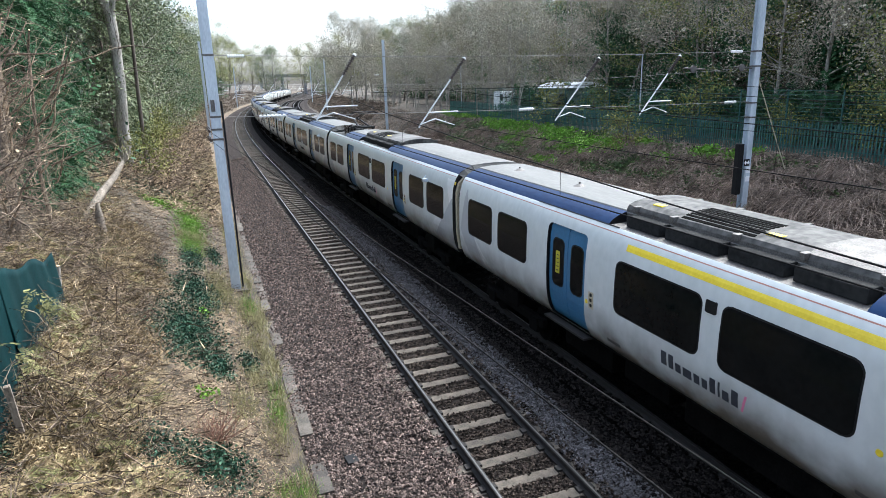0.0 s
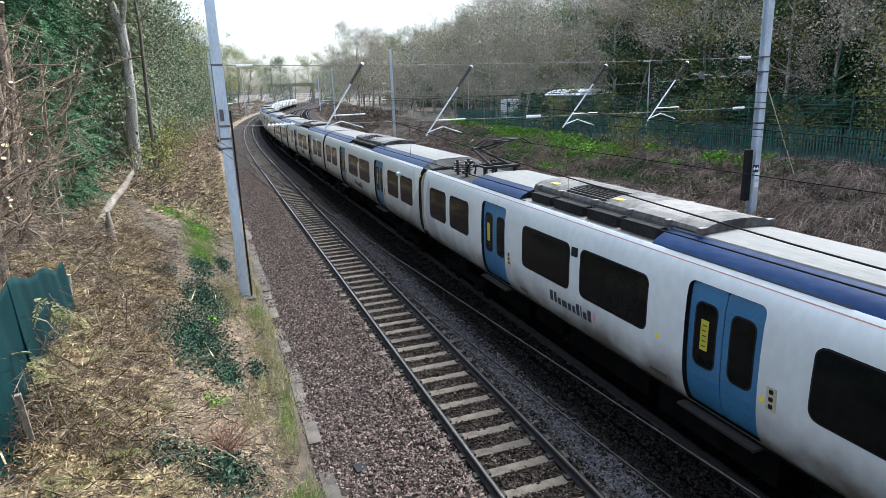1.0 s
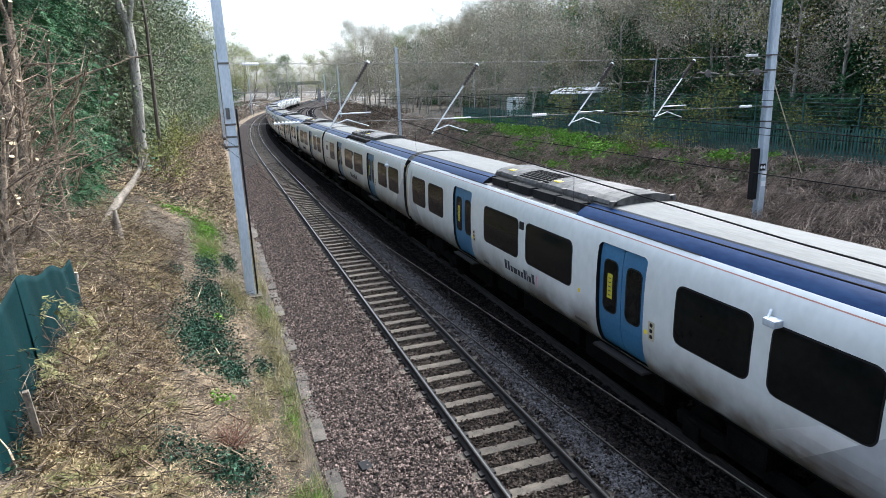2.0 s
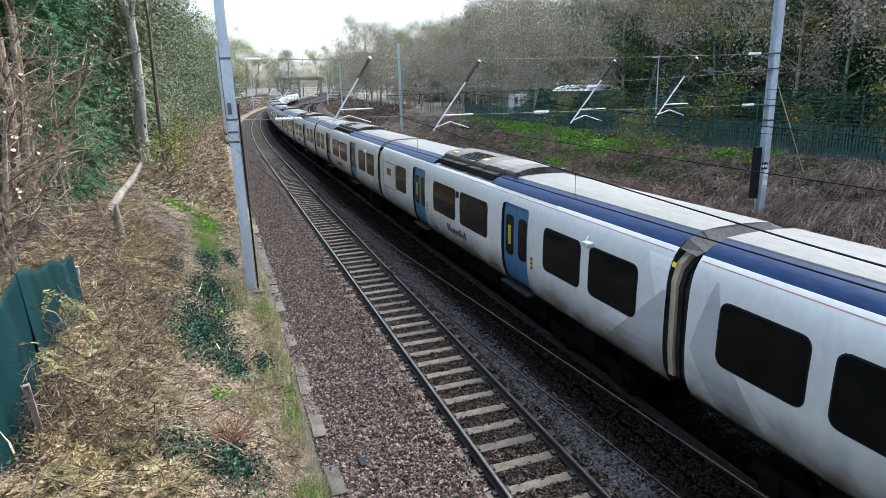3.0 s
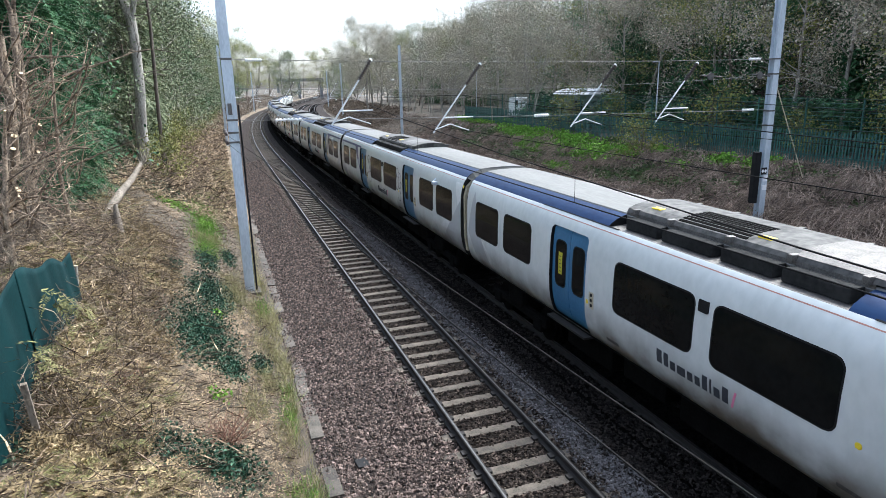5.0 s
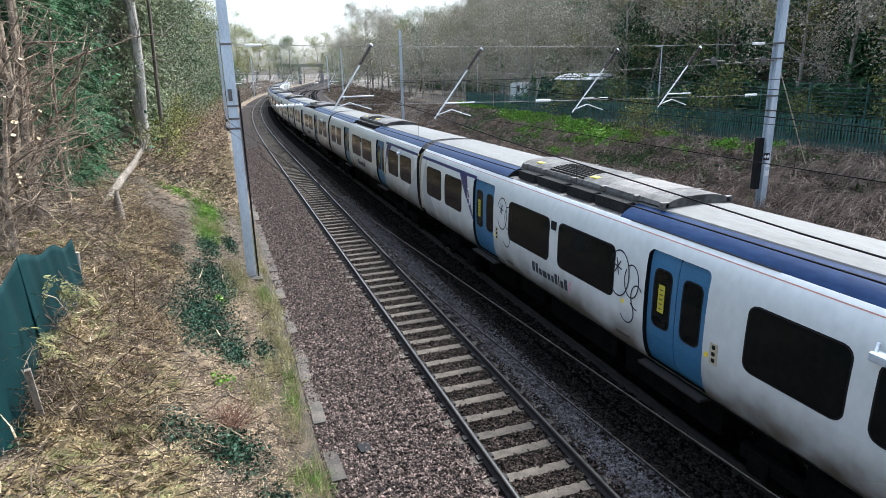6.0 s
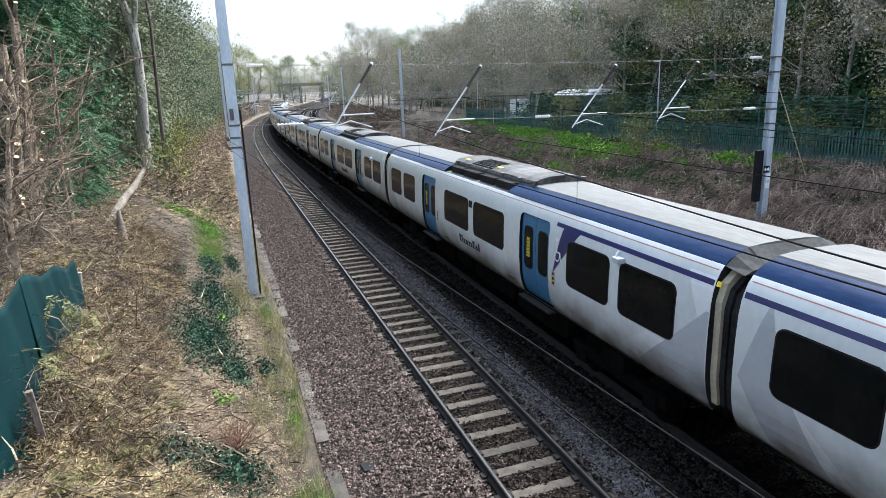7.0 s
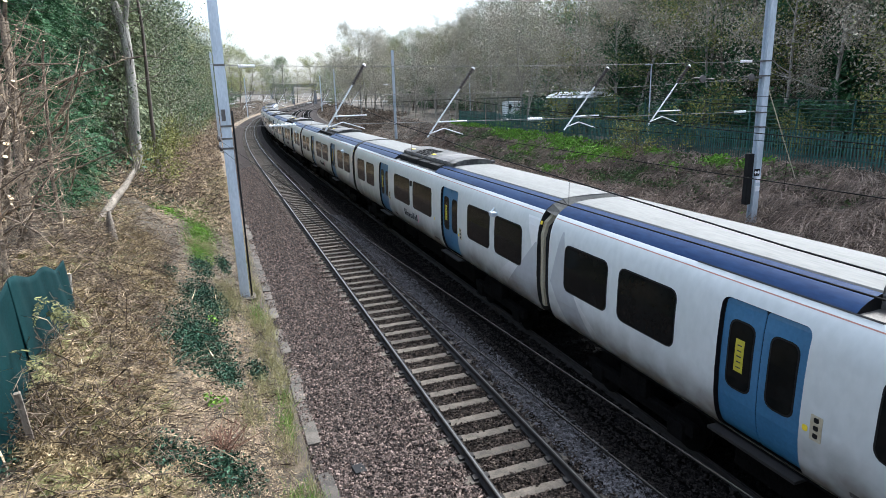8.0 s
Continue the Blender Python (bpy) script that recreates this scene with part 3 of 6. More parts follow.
def build_car(k):
    car = new("train_carriage")
    label = {0: "pale grey railway carriage with a yellow stripe along its cantrail", 1: "pale grey railway carriage with a pantograph on its roof",
             2: "pale grey railway carriage with a bicycle sign beside its door", 3: "pale grey railway carriage with a service hatch",
             5: "pale grey railway carriage with spray-can scrawls and a navy flash", 6: "pale grey railway carriage with a navy stripe and access sign"}.get(k, "pale grey railway carriage with blue doors and dark windows")
    tagged(car, label, "train carriage", "train carriages")
    y0, y1 = -HALF, HALF
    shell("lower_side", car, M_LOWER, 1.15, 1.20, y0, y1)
    shell("side", car, M_BODY, DOOR_TOP, 3.585, y0, y1)
    for a, b in ((y0, DOORS[1][0]), (DOORS[1][1], DOORS[0][0]), (DOORS[0][1], y1)):
        shell("side", car, M_BODY, 1.20, DOOR_TOP, a, b)
    bay = k == 1
    r1 = y1 - 3.9 if bay else y1
    shell("shoulder", car, M_NAVY, 3.585, 3.80, y0, REC0)
    shell("shoulder", car, M_NAVY, 3.585, 3.80, REC1, r1)
    # sunken equipment bays along both sides of the air unit
    v = []
    for y in (REC0, REC1):
        v += [(-side_h(3.585), y, 3.585), (-0.74, y, 3.60), (-0.74, y, 3.86), (0.74, y, 3.86), (0.74, y, 3.60), (side_h(3.585), y, 3.585)]
    mesh_ob("roof_well", v, [(i, i + 1, i + 7, i + 6) for i in range(5)], M_STEEL_DK, car)
    for y in (REC0, REC1):
        prof = [(-side_h(z), y, z) for z in SIDE_Z if z > 3.57] + [(side_h(z), y, z) for z in reversed(SIDE_Z) if z > 3.57]
        mesh_ob("well_end", prof, [tuple(range(len(prof)))], M_BLACK, car)
    # roof deck with end walls
    v, f = [], []
    for y in (y0, r1):
        v += [(-0.75, y, 3.78), (-0.72, y, 3.825), (-0.4, y, 3.85), (0, y, 3.86), (0.4, y, 3.85), (0.72, y, 3.825), (0.75, y, 3.78)]
    f = [(i, i + 1, i + 8, i + 7) for i in range(6)] + [tuple(range(7)), tuple(range(13, 6, -1))]
    mesh_ob("roof", v, f, M_ROOF, car)
    for y in (y0, y1):
        zs = [z for z in SIDE_Z if not (bay and y > 0 and z > 3.58)]
        prof = [(-side_h(z), y, z) for z in zs] + [(side_h(z), y, z) for z in reversed(zs)]
        mesh_ob("end_wall", prof, [tuple(range(len(prof)))], M_GREYCOVER, car)
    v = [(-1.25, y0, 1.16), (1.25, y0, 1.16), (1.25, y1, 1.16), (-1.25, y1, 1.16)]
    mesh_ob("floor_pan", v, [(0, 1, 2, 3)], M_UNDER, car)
    if bay:
        bm = bmesh.new()
        box(bm, -1.1, 1.1, r1, y1 - 0.02, 3.46, 3.52)
        part("roof_bay", bm, M_COVER, car)
        pantograph(car, r1 + 0.35)
    # lines along the cantrail
    skin("cantrail_line", car, M_RED, y0 + 0.05, y1 - 0.05, 3.50, 3.516, 0, 0.003, rows=1)
    skin("gutter", car, M_BLACK, -5.9, -2.5, 3.585, 3.605, 0, 0.012, rows=1)
    skin("gutter", car, M_BLACK, 2.6, 5.6, 3.585, 3.605, 0, 0.012, rows=1)
    skin("sill_edge", car, M_CREAM, y0, y1, 1.15, 1.18, 0, 0.014, rows=1)
    if k == 0:
        skin("stripe", car, M_YELLOW, -9.9, 2.15, 3.28, 3.40, 0, 0.004, label="yellow stripe", rows=2)
    if k == 5:
        skin("stripe", car, M_STRIPE, 4.7, y1 - 0.03, 3.27, 3.36, 0, 0.004, label="navy stripe", rows=2)
        skin("flash", car, M_STRIPE, 0, 0, 2.0, 3.36, 0, 0.005, y_at=lambda z: (4.75 + (z - 2.0) * 0.55, 4.78 + (z - 2.0) * 0.98), label="navy slanted flash")
        wheelchair_sign(car, 5.2, 2.55)
        tag_scrawl(car, 2.75, 2.65, 1.0)
        tag_scrawl(car, -2.55, 2.6, 1.05)
    if k == 6:
        skin("stripe", car, M_STRIPE, y0 + 0.03, -5.1, 3.27, 3.36, 0, 0.004, label="navy stripe", rows=2)
        skin("flash", car, M_STRIPE, 0, 0, 2.15, 3.36, 0, 0.005, y_at=lambda z: (-5.03 - (z - 2.15) * 0.95 , -5.03 - (z - 2.15) * 0.35), label="navy slanted flash")
        wheelchair_sign(car, -5.25, 2.62)
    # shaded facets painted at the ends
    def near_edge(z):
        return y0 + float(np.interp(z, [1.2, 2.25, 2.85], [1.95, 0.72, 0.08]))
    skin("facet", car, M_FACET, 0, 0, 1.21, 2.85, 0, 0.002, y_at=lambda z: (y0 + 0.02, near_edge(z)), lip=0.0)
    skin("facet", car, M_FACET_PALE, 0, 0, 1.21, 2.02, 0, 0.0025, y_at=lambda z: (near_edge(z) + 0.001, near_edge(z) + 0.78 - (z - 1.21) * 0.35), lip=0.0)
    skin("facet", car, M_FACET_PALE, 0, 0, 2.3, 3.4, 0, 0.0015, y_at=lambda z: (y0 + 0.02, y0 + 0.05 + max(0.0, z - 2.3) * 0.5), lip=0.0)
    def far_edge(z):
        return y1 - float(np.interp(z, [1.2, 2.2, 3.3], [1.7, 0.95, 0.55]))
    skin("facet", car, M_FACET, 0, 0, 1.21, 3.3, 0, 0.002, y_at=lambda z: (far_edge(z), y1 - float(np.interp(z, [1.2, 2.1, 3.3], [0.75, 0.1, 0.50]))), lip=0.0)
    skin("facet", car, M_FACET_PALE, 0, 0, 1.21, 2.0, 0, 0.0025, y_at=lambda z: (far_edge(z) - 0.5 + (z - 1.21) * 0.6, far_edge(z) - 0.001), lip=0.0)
    for key, (a, b) in WINS.items():
        if k == 3 and key == "a":
            h = skin("service_hatch", car, M_BLACK, a - 0.28, b + 0.15, 1.95, 3.05, 0.1, 0.004, label="service hatch with a small grille")
            skin("hatch_door", h, M_BODY, a - 0.255, b + 0.125, 1.975, 3.025, 0.08, 0.007)
            skin("grille", h, M_STEEL_DK, a + 0.35, b - 0.45, 2.5, 2.8, 0.02, 0.011)
            continue
        glazing(car, "window", a, b)
    for a, b in DOORS:
        door_pair(car, a, b)
        control_plate(car, a - 0.33)
    # side lamp between the middle windows, camera housing by the end ones
    skin("side_lamp", car, M_BLACK, -0.12, 0.1, 2.85, 3.05, 0.03, 0.02)
    bm = bmesh.new()
    box(bm, -1.52, -1.36, -7.72, -7.50, 3.06, 3.17, 0.03)
    rod(bm, (-1.36, -7.5, 3.25), (-1.47, -7.55, 3.15), 0.02)
    part("side_camera", bm, M_STEEL, car)
    word_bars(car, 1.0)
    skin("vent_plate", car, M_STEEL_DK, -2.9, -2.45, 1.36, 1.43, 0.01, 0.004, rows=2)
    skin("vent_plate", car, M_STEEL_DK, 2.2, 2.6, 1.36, 1.43, 0.01, 0.004, rows=2)
    skin("warning_dot", car, M_YELLOW, -2.75, -2.66, 2.05, 2.14, 0.04, 0.005, rows=3)
    # roof equipment
    for a, b in ((REC0 + 0.12, REC0 + 1.15), (REC0 + 1.3, REC0 + 2.3), (REC0 + 2.5, REC0 + 3.7), (REC0 + 3.85, REC1 - 0.35)):
        for sx in (-1, 1):
            bm = bmesh.new()
            box(bm, sx * 0.75, sx * 1.0, a, b, 3.60, 3.80, 0.02)
            part("equipment_box", bm, M_GREYCOVER, car)
    sec = [(-0.74, 3.86), (-0.70, 3.93), (-0.55, 3.99), (-0.3, 4.03), (0, 4.04), (0.3, 4.03), (0.55, 3.99), (0.70, 3.93), (0.74, 3.86)]
    v = [(x, y, z) for y in (REC0 - 0.75, REC1) for x, z in sec]
    n = len(sec)
    unit = mesh_ob("air_unit", v, [(i, i + 1, n + i + 1, n + i) for i in range(n - 1)] + [tuple(range(n)), tuple(range(2 * n - 1, n - 1, -1))], M_UNIT, car, "grey roof-mounted air unit")
    v = [(x * 1.01, y, z + 0.006) for y in (REC0 - 0.1, REC0 + 1.2) for x, z in sec[1:-1]]
    n = len(sec) - 2
    mesh_ob("cover_panel", v, [(i, i + 1, n + i + 1, n + i) for i in range(n - 1)], M_STEEL_DK, unit)
    for i in range(8):
        xa, xb = -0.67 + 0.088 * i, -0.615 + 0.088 * i
        za, zb = (float(np.interp(x, [p[0] for p in sec], [p[1] for p in sec])) + 0.008 for x in (xa, xb))
        v = [(x, y, z + dz) for dz in (0, -0.05) for y in (0.0, 1.55) for x, z in ((xa, za), (xb, zb))]
        mesh_ob("slot", v, [(0, 1, 3, 2), (0, 4, 5, 1), (2, 3, 7, 6), (0, 2, 6, 4), (1, 5, 7, 3)], M_UNDER, unit)
    for yy in (REC0 - 0.7, REC0 + 0.1, REC0 + 1.22, REC0 + 2.4, REC0 + 3.8, REC1 - 0.3):
        for sx in (-1, 1):
            bm = bmesh.new()
            box(bm, sx * 0.64, sx * 0.80, yy - 0.05, yy + 0.05, 3.84, 3.95, 0.015)
            part("bracket", bm, M_STEEL_DK, unit)
    for yy in (-0.35, 2.2):
        bm = bmesh.new()
        box(bm, -0.55, -0.38, yy, yy + 0.25, 3.99, 4.012)
        part("caution_plate", bm, M_YELLOW, unit)
    if k == 0:
        for yy in (5.6, 8.6):
            bm = bmesh.new()
            bmesh.ops.create_cone(bm, cap_ends=True, segments=12, radius1=0.17, radius2=0.03, depth=0.06, matrix=pose(-0.1, yy, 3.88))
            rod(bm, (-0.1, yy, 3.88), (-0.1, yy, 3.95), 0.025)
            part("aerial", bm, M_STEEL_DK, car)
    # gangway at the near end
    g0, g1 = y0 - (CAR_PITCH - CAR_LEN), y0
    fr = [(-1.24, 1.3), (-1.31, 1.8), (-1.31, 3.05), (-1.22, 3.36), (-1.0, 3.56), (1.0, 3.56), (1.22, 3.36), (1.31, 3.05), (1.31, 1.8), (1.24, 1.3)]
    def hoop(name, sc, a, b, material, label=""):
        pts = [(x * sc, z if z < 2 else 1.3 + (z - 1.3) * sc) for x, z in fr]
        v = [(x, yy, z) for yy in (a, b) for x, z in pts]
        n = len(pts)
        mesh_ob(name, v, [(i, i + 1, n + i + 1, n + i) for i in range(n - 1)] + [tuple(range(n)), tuple(range(2 * n - 1, n - 1, -1))], material, car, label)
    hoop("gangway_surround", 0.985, g1 - 0.13, g1, M_CREAM, "cream gangway end frame")
    skin("mark", car, M_YELLOW, g1 - 0.11, g1 - 0.02, 3.28, 3.36, 0, -0.0, rows=1)
    for i in range(4):
        hoop("bellows_fold", 0.94 - 0.03 * (i % 2), g1 - 0.13 - 0.104 * (i + 1), g1 - 0.13 - 0.104 * i, M_GREYCOVER)
    top = [(-1.16, 3.575), (-0.98, 3.72), (-0.75, 3.80), (-0.72, 3.83), (0.72, 3.83), (0.75, 3.80), (0.98, 3.72), (1.16, 3.575)]
    low = [(-1.10, 3.50), (-0.95, 3.56), (-0.75, 3.59), (-0.70, 3.60), (0.70, 3.60), (0.75, 3.59), (0.95, 3.56), (1.10, 3.50)]
    v = [(x, g1 - 0.002, z) for x, z in top] + [(x, g1 - 0.34, z) for x, z in low]
    mesh_ob("gangway_cover", v, [(i, i + 1, i + 9, i + 8) for i in range(7)] + [tuple(range(15, 7, -1))], M_COVER, car, "dark grey sloping cover over the gangway")
    # running gear
    for by in (-7.1, 7.1):
        bm = bmesh.new()
        for sx in (-1, 1):
            box(bm, sx * 1.02 - 0.07, sx * 1.02 + 0.07, by - 1.6, by + 1.6, 0.45, 0.68, 0.03)
            box(bm, sx * 1.05 - 0.1, sx * 1.05 + 0.1, by - 0.4, by + 0.4, 0.62, 1.05, 0.05)
            for dy in (-1.2, 1.2):
                box(bm, sx * 1.04 - 0.1, sx * 1.04 + 0.1, by + dy - 0.2, by + dy + 0.2, 0.3, 0.62, 0.04)
        box(bm, -1.0, 1.0, by - 0.35, by + 0.35, 0.5, 0.85, 0.04)
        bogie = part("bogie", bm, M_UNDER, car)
        for dy in (-1.2, 1.2):
            for sx in (-1, 1):
                w = new("wheel", WHEEL)
                w.parent = bogie
                w.matrix_basis = pose(sx * 0.75, by + dy, 0.42, 0, 0, 0 if sx < 0 else 180)
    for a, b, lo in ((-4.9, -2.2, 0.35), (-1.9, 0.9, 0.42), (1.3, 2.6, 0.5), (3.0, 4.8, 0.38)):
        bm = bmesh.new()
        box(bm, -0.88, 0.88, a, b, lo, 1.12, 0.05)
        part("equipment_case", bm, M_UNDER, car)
    return car


CARS = [build_car(k) for k in range(16)]

# the far end of the first carriage over time
GANG = [(0, 16.79), (0.5, 8.20), (1, 0.40), (1.5, -8.59), (3, -33.24), (3.5, -40.74), (4, -48.33), (5.5, -72.55), (6, -80.23), (6.5, -88.05), (7, -95.55), (7.5, -103.07), (8, -110.72)]


def gang_at(t):
    return float(np.interp(t, [g[0] for g in GANG], [g[1] for g in GANG]))


def motions():
    for k, car in enumerate(CARS):
        rows = []
        for t, g in GANG:
            y = g - 9.95 + CAR_PITCH * k
            rows.append((t, pose(TRAIN + float(bend(y)), y, 0, 0, 0, heading(y))))
        walk(car, rows)


# ---- overhead line ----
def strain_insulator(bm, a, b, r=0.055, n=7):
    a, b = Vector(a), Vector(b)
    for i in range(n):
        p, q = a.lerp(b, (i + 0.15) / n), a.lerp(b, (i + 0.6) / n)
        rod(bm, p, q, r, seg=10)
    rod(bm, a, b, r * 0.45, seg=8)


def wire(root, pts, r=0.008, name="wire", sag=0.0, material=None):
    """One continuous wire through the points, sagging between them."""
    line = []
    for p, q in zip(pts, pts[1:]):
        p, q = Vector(p), Vector(q)
        n = 8 if sag else 1
        line += [p.lerp(q, i / n) - Vector((0, 0, sag * 4 * (i / n) * (1 - i / n))) for i in range(n)]
    line.append(Vector(pts[-1]))
    v, k = [], 6
    for i, c in enumerate(line):
        d = (line[min(i + 1, len(line) - 1)] - line[max(i - 1, 0)]).normalized()
        e1 = d.cross(Vector((0, 0, 1)) if abs(d.z) < 0.9 else Vector((1, 0, 0))).normalized()
        e2 = d.cross(e1)
        v += [c + r * (math.cos(2 * math.pi * j / k) * e1 + math.sin(2 * math.pi * j / k) * e2) for j in range(k)]
    f = [(i * k + j, i * k + (j + 1) % k, (i + 1) * k + (j + 1) % k, (i + 1) * k + j) for i in range(len(line) - 1) for j in range(k)]
    return mesh_ob(name, v, f, material or M_WIRE, root, smooth=True)


def mast(x, y, z0, top, w=0.26, label="", stay=None):
    root = new("line_mast")
    tagged(root, label or "tall galvanised steel mast of the overhead line", "mast", "overhead line masts")
    h, t = w / 2, 0.018
    for n_, (xa, xb, ya, yb) in (("flange", (x - h, x + h, y - h, y - h + t)), ("flange", (x - h, x + h, y + h - t, y + h)), ("web", (x - 0.008, x + 0.008, y - h + t, y + h - t))):
        bm = bmesh.new()
        box(bm, xa, xb, ya, yb, z0, top)
        part(n_, bm, M_STEEL, root)
    bm2 = bmesh.new()
    box(bm2, x - 0.35, x + 0.35, y - 0.35, y + 0.35, z0 - 0.4, z0 + 0.06, 0.03)
    part("foundation", bm2, M_KERB, root)
    if stay:
        bm = bmesh.new()
        rod(bm, (x + 0.1, y, stay[0]), stay[1], 0.022)
        part("stay", bm, M_CREAM, root)
    return root


def band(root, x, y, z, w=0.26):
    bm = bmesh.new()
    box(bm, x - w / 2 - 0.02, x + w / 2 + 0.02, y - w / 2 - 0.02, y + w / 2 + 0.02, z - 0.03, z + 0.03, 0.008)
    part("clamp_band", bm, M_STEEL_DK, root)


def headspan(y, xl, xr, zt=7.1, zl=5.2, shift=0.0, tubes=()):
    root = new("headspan")
    tagged(root, "cross wires with insulators and registration tubes over the tracks", "overhead line", "headspans")
    wire(root, [(xl, y, zt + 0.15), (xr, y, zt)], 0.011, "span_wire", 0.1, M_LINE)
    wire(root, [(xl, y, zl + 0.22), (xr, y, zl - 0.15)], 0.010, "cross_wire", 0.05, M_LINE)
    wire(root, [(xl, y, zl + 1.2), (xr, y, zl + 1.25)], 0.008, "cross_wire", 0.25, M_LINE)
    for a, b, z in ((xl + 1.15, xl + 2.0, zl + 0.18), (xr - 1.3, xr - 0.7, zl - 0.13), ((xl + xr) / 2 - 0.3, (xl + xr) / 2 + 0.3, zl), (xl + 0.4, xl + 0.9, zt + 0.12), (xr - 1.2, xr - 0.6, zt)):
        bm = bmesh.new()
        strain_insulator(bm, (a, y, z), (b, y, z))
        part("insulator", bm, M_PORCELAIN, root)
    for xt, zt_, xb, zb in tubes:
        bm = bmesh.new()
        a, b = Vector((xt, y, zt_)), Vector((xb, y, zb))
        rod(bm, a.lerp(b, 0.3), b, 0.028)
        rod(bm, a.lerp(b, 0.78), a.lerp(b, 0.78) + Vector((1.1, 0, 0.0)), 0.022)
        rod(bm, a.lerp(b, 0.95), a.lerp(b, 0.9) + Vector((0.45, 0, 0.05)), 0.018)
        rod(bm, a.lerp(b, 0.9) + Vector((0.45, 0, 0.05)), a.lerp(b, 0.92) + Vector((1.2, 0, -0.15)), 0.016)
        tb = part("registration_tube", bm, M_PORCELAIN, root)
        bm = bmesh.new()
        strain_insulator(bm, a, a.lerp(b, 0.3), 0.065, 8)
        part("tube_insulator", bm, M_INSUL_DK, tb)
        bm = bmesh.new()
        bmesh.ops.create_icosphere(bm, subdivisions=1, radius=0.07, matrix=Matrix.Translation(a))
        part("end_fitting", bm, M_PORCELAIN, tb)
    return root


LM = mast(0.40, 20.93, -0.2, 11.5, 0.30)
RM = mast(22.0, 20.93, -0.1, 11.5, 0.30, stay=(6.3, (25.2, 21.4, 1.3)))
for m_, x_, zz in ((LM, 0.4, (7.26, 5.44, 5.06, 4.76)), (RM, 22.0, (7.1, 6.5, 5.0, 4.4))):
    for z_ in zz:
        band(m_, x_, 20.93, z_, 0.30)

SPAN_Y = 20.93
headspan(SPAN_Y, 0.55, 21.85, tubes=((4.89, 7.19, 3.48, 5.14), (8.76, 7.02, 7.0, 4.75), (14.27, 6.93, 12.43, 4.73), (18.05, 6.96, 16.26, 4.77)))
for y_, xl_, xr_ in ((80.0, 0.45, 22.2), (140.0, 0.3, 22.6), (200.0, 0.3, 22.6)):
    b_ = float(bend(y_))
    mast(xl_ + b_, y_, -0.2, 11.3, 0.28)
    mast(xr_ + b_, y_, -0.1, 11.3, 0.28)
    headspan(y_, xl_ + 0.15 + b_, xr_ - 0.15 + b_, tubes=[(x + 0.6 + b_, 7.0, x - 0.9 + b_, 4.8) for x in (NEAR, TRAIN, THIRD, FOURTH)])


def running_wires(xc, z_contact, label, sag=0.35):
    root = new("contact_line")
    tagged(root, label, "overhead wire", "contact lines")
    ys = [-25.0, SPAN_Y, 80.0, 140.0, 200.0, 260.0]
    cx = [xc + 0.15 * (-1) ** i + float(bend(y)) for i, y in enumerate(ys)]
    wire(root, [(x, y, z_contact) for x, y in zip(cx, ys)], 0.0085, "contact_wire")
    top = [z_contact + 0.55] + [6.0] * 5
    wire(root, [(x, y, z) for x, y, z in zip(cx, ys, top)], 0.0085, "catenary_wire", sag)
    for (xa, ya, za), (xb, yb, zb) in zip(list(zip(cx, ys, top))[:3], list(zip(cx, ys, top))[1:4]):
        for s in (0.15, 0.3, 0.42, 0.5, 0.58, 0.7, 0.85):
            p = Vector((xa, ya, za)).lerp(Vector((xb, yb, zb)), s) - Vector((0, 0, sag * 4 * s * (1 - s)))
            wire(root, [p, (xa + (xb - xa) * s, p.y, z_contact)], 0.003, "dropper")


running_wires(4.4, 4.81, "contact and catenary wires above the near line", 0.8)
running_wires(TRAIN, 4.81, "contact and catenary wires above the train")
running_wires(THIRD - 0.1, 4.81, "contact and catenary wires beyond the train")
running_wires(FOURTH - 0.1, 4.81, "contact and catenary wires beside the far bank")

anchored = new("anchored_wires")
tagged(anchored, "two spent wires anchored to the mast with strain insulators", "overhead wire")
wire(anchored, [(0.18, 20.9, 5.0), (2.25, 1.97, 4.4), (2.9, -4.0, 4.25)], 0.0065, "wire", material=M_WIRE)
wire(anchored, [(0.20, 20.9, 4.72), (1.87, 2.12, 4.4), (2.4, -4.0, 4.3)], 0.0065, "wire", material=M_WIRE)
bm = bmesh.new()
strain_insulator(bm, (0.14, 21.4, 5.1), (0.17, 20.9, 5.0), 0.05, 5)
strain_insulator(bm, (0.14, 21.4, 4.8), (0.19, 20.9, 4.72), 0.05, 5)
part("insulator", bm, M_INSUL_DK, anchored)


# ---- cable trough along the cess ----
def build_trough():
    root = new("cable_trough")
    tagged(root, "line of worn concrete cable trough lids beside the ballast", "cable trough", kind="structure")
    bm = bmesh.new()
    box(bm, -0.13, 0.13, -0.47, 0.47, -0.06, 0.0, 0.012)
    me = bpy.data.meshes.new("trough_lid")
    bm.to_mesh(me)
    bm.free()
    me.materials.append(M_KERB)
    y = 4.0
    while y < 60:
        if random.random() > 0.25:
            lid = new("trough_lid", me)
            lid.parent = root
            lid.matrix_basis = pose(1.22 - (y - 10) * 0.006 + random.uniform(-0.03, 0.03), y, -0.385 + random.uniform(-0.03, 0.02), random.uniform(-2, 2), random.uniform(-5, 5), random.uniform(-4, 4))
        y += 0.97


build_trough()


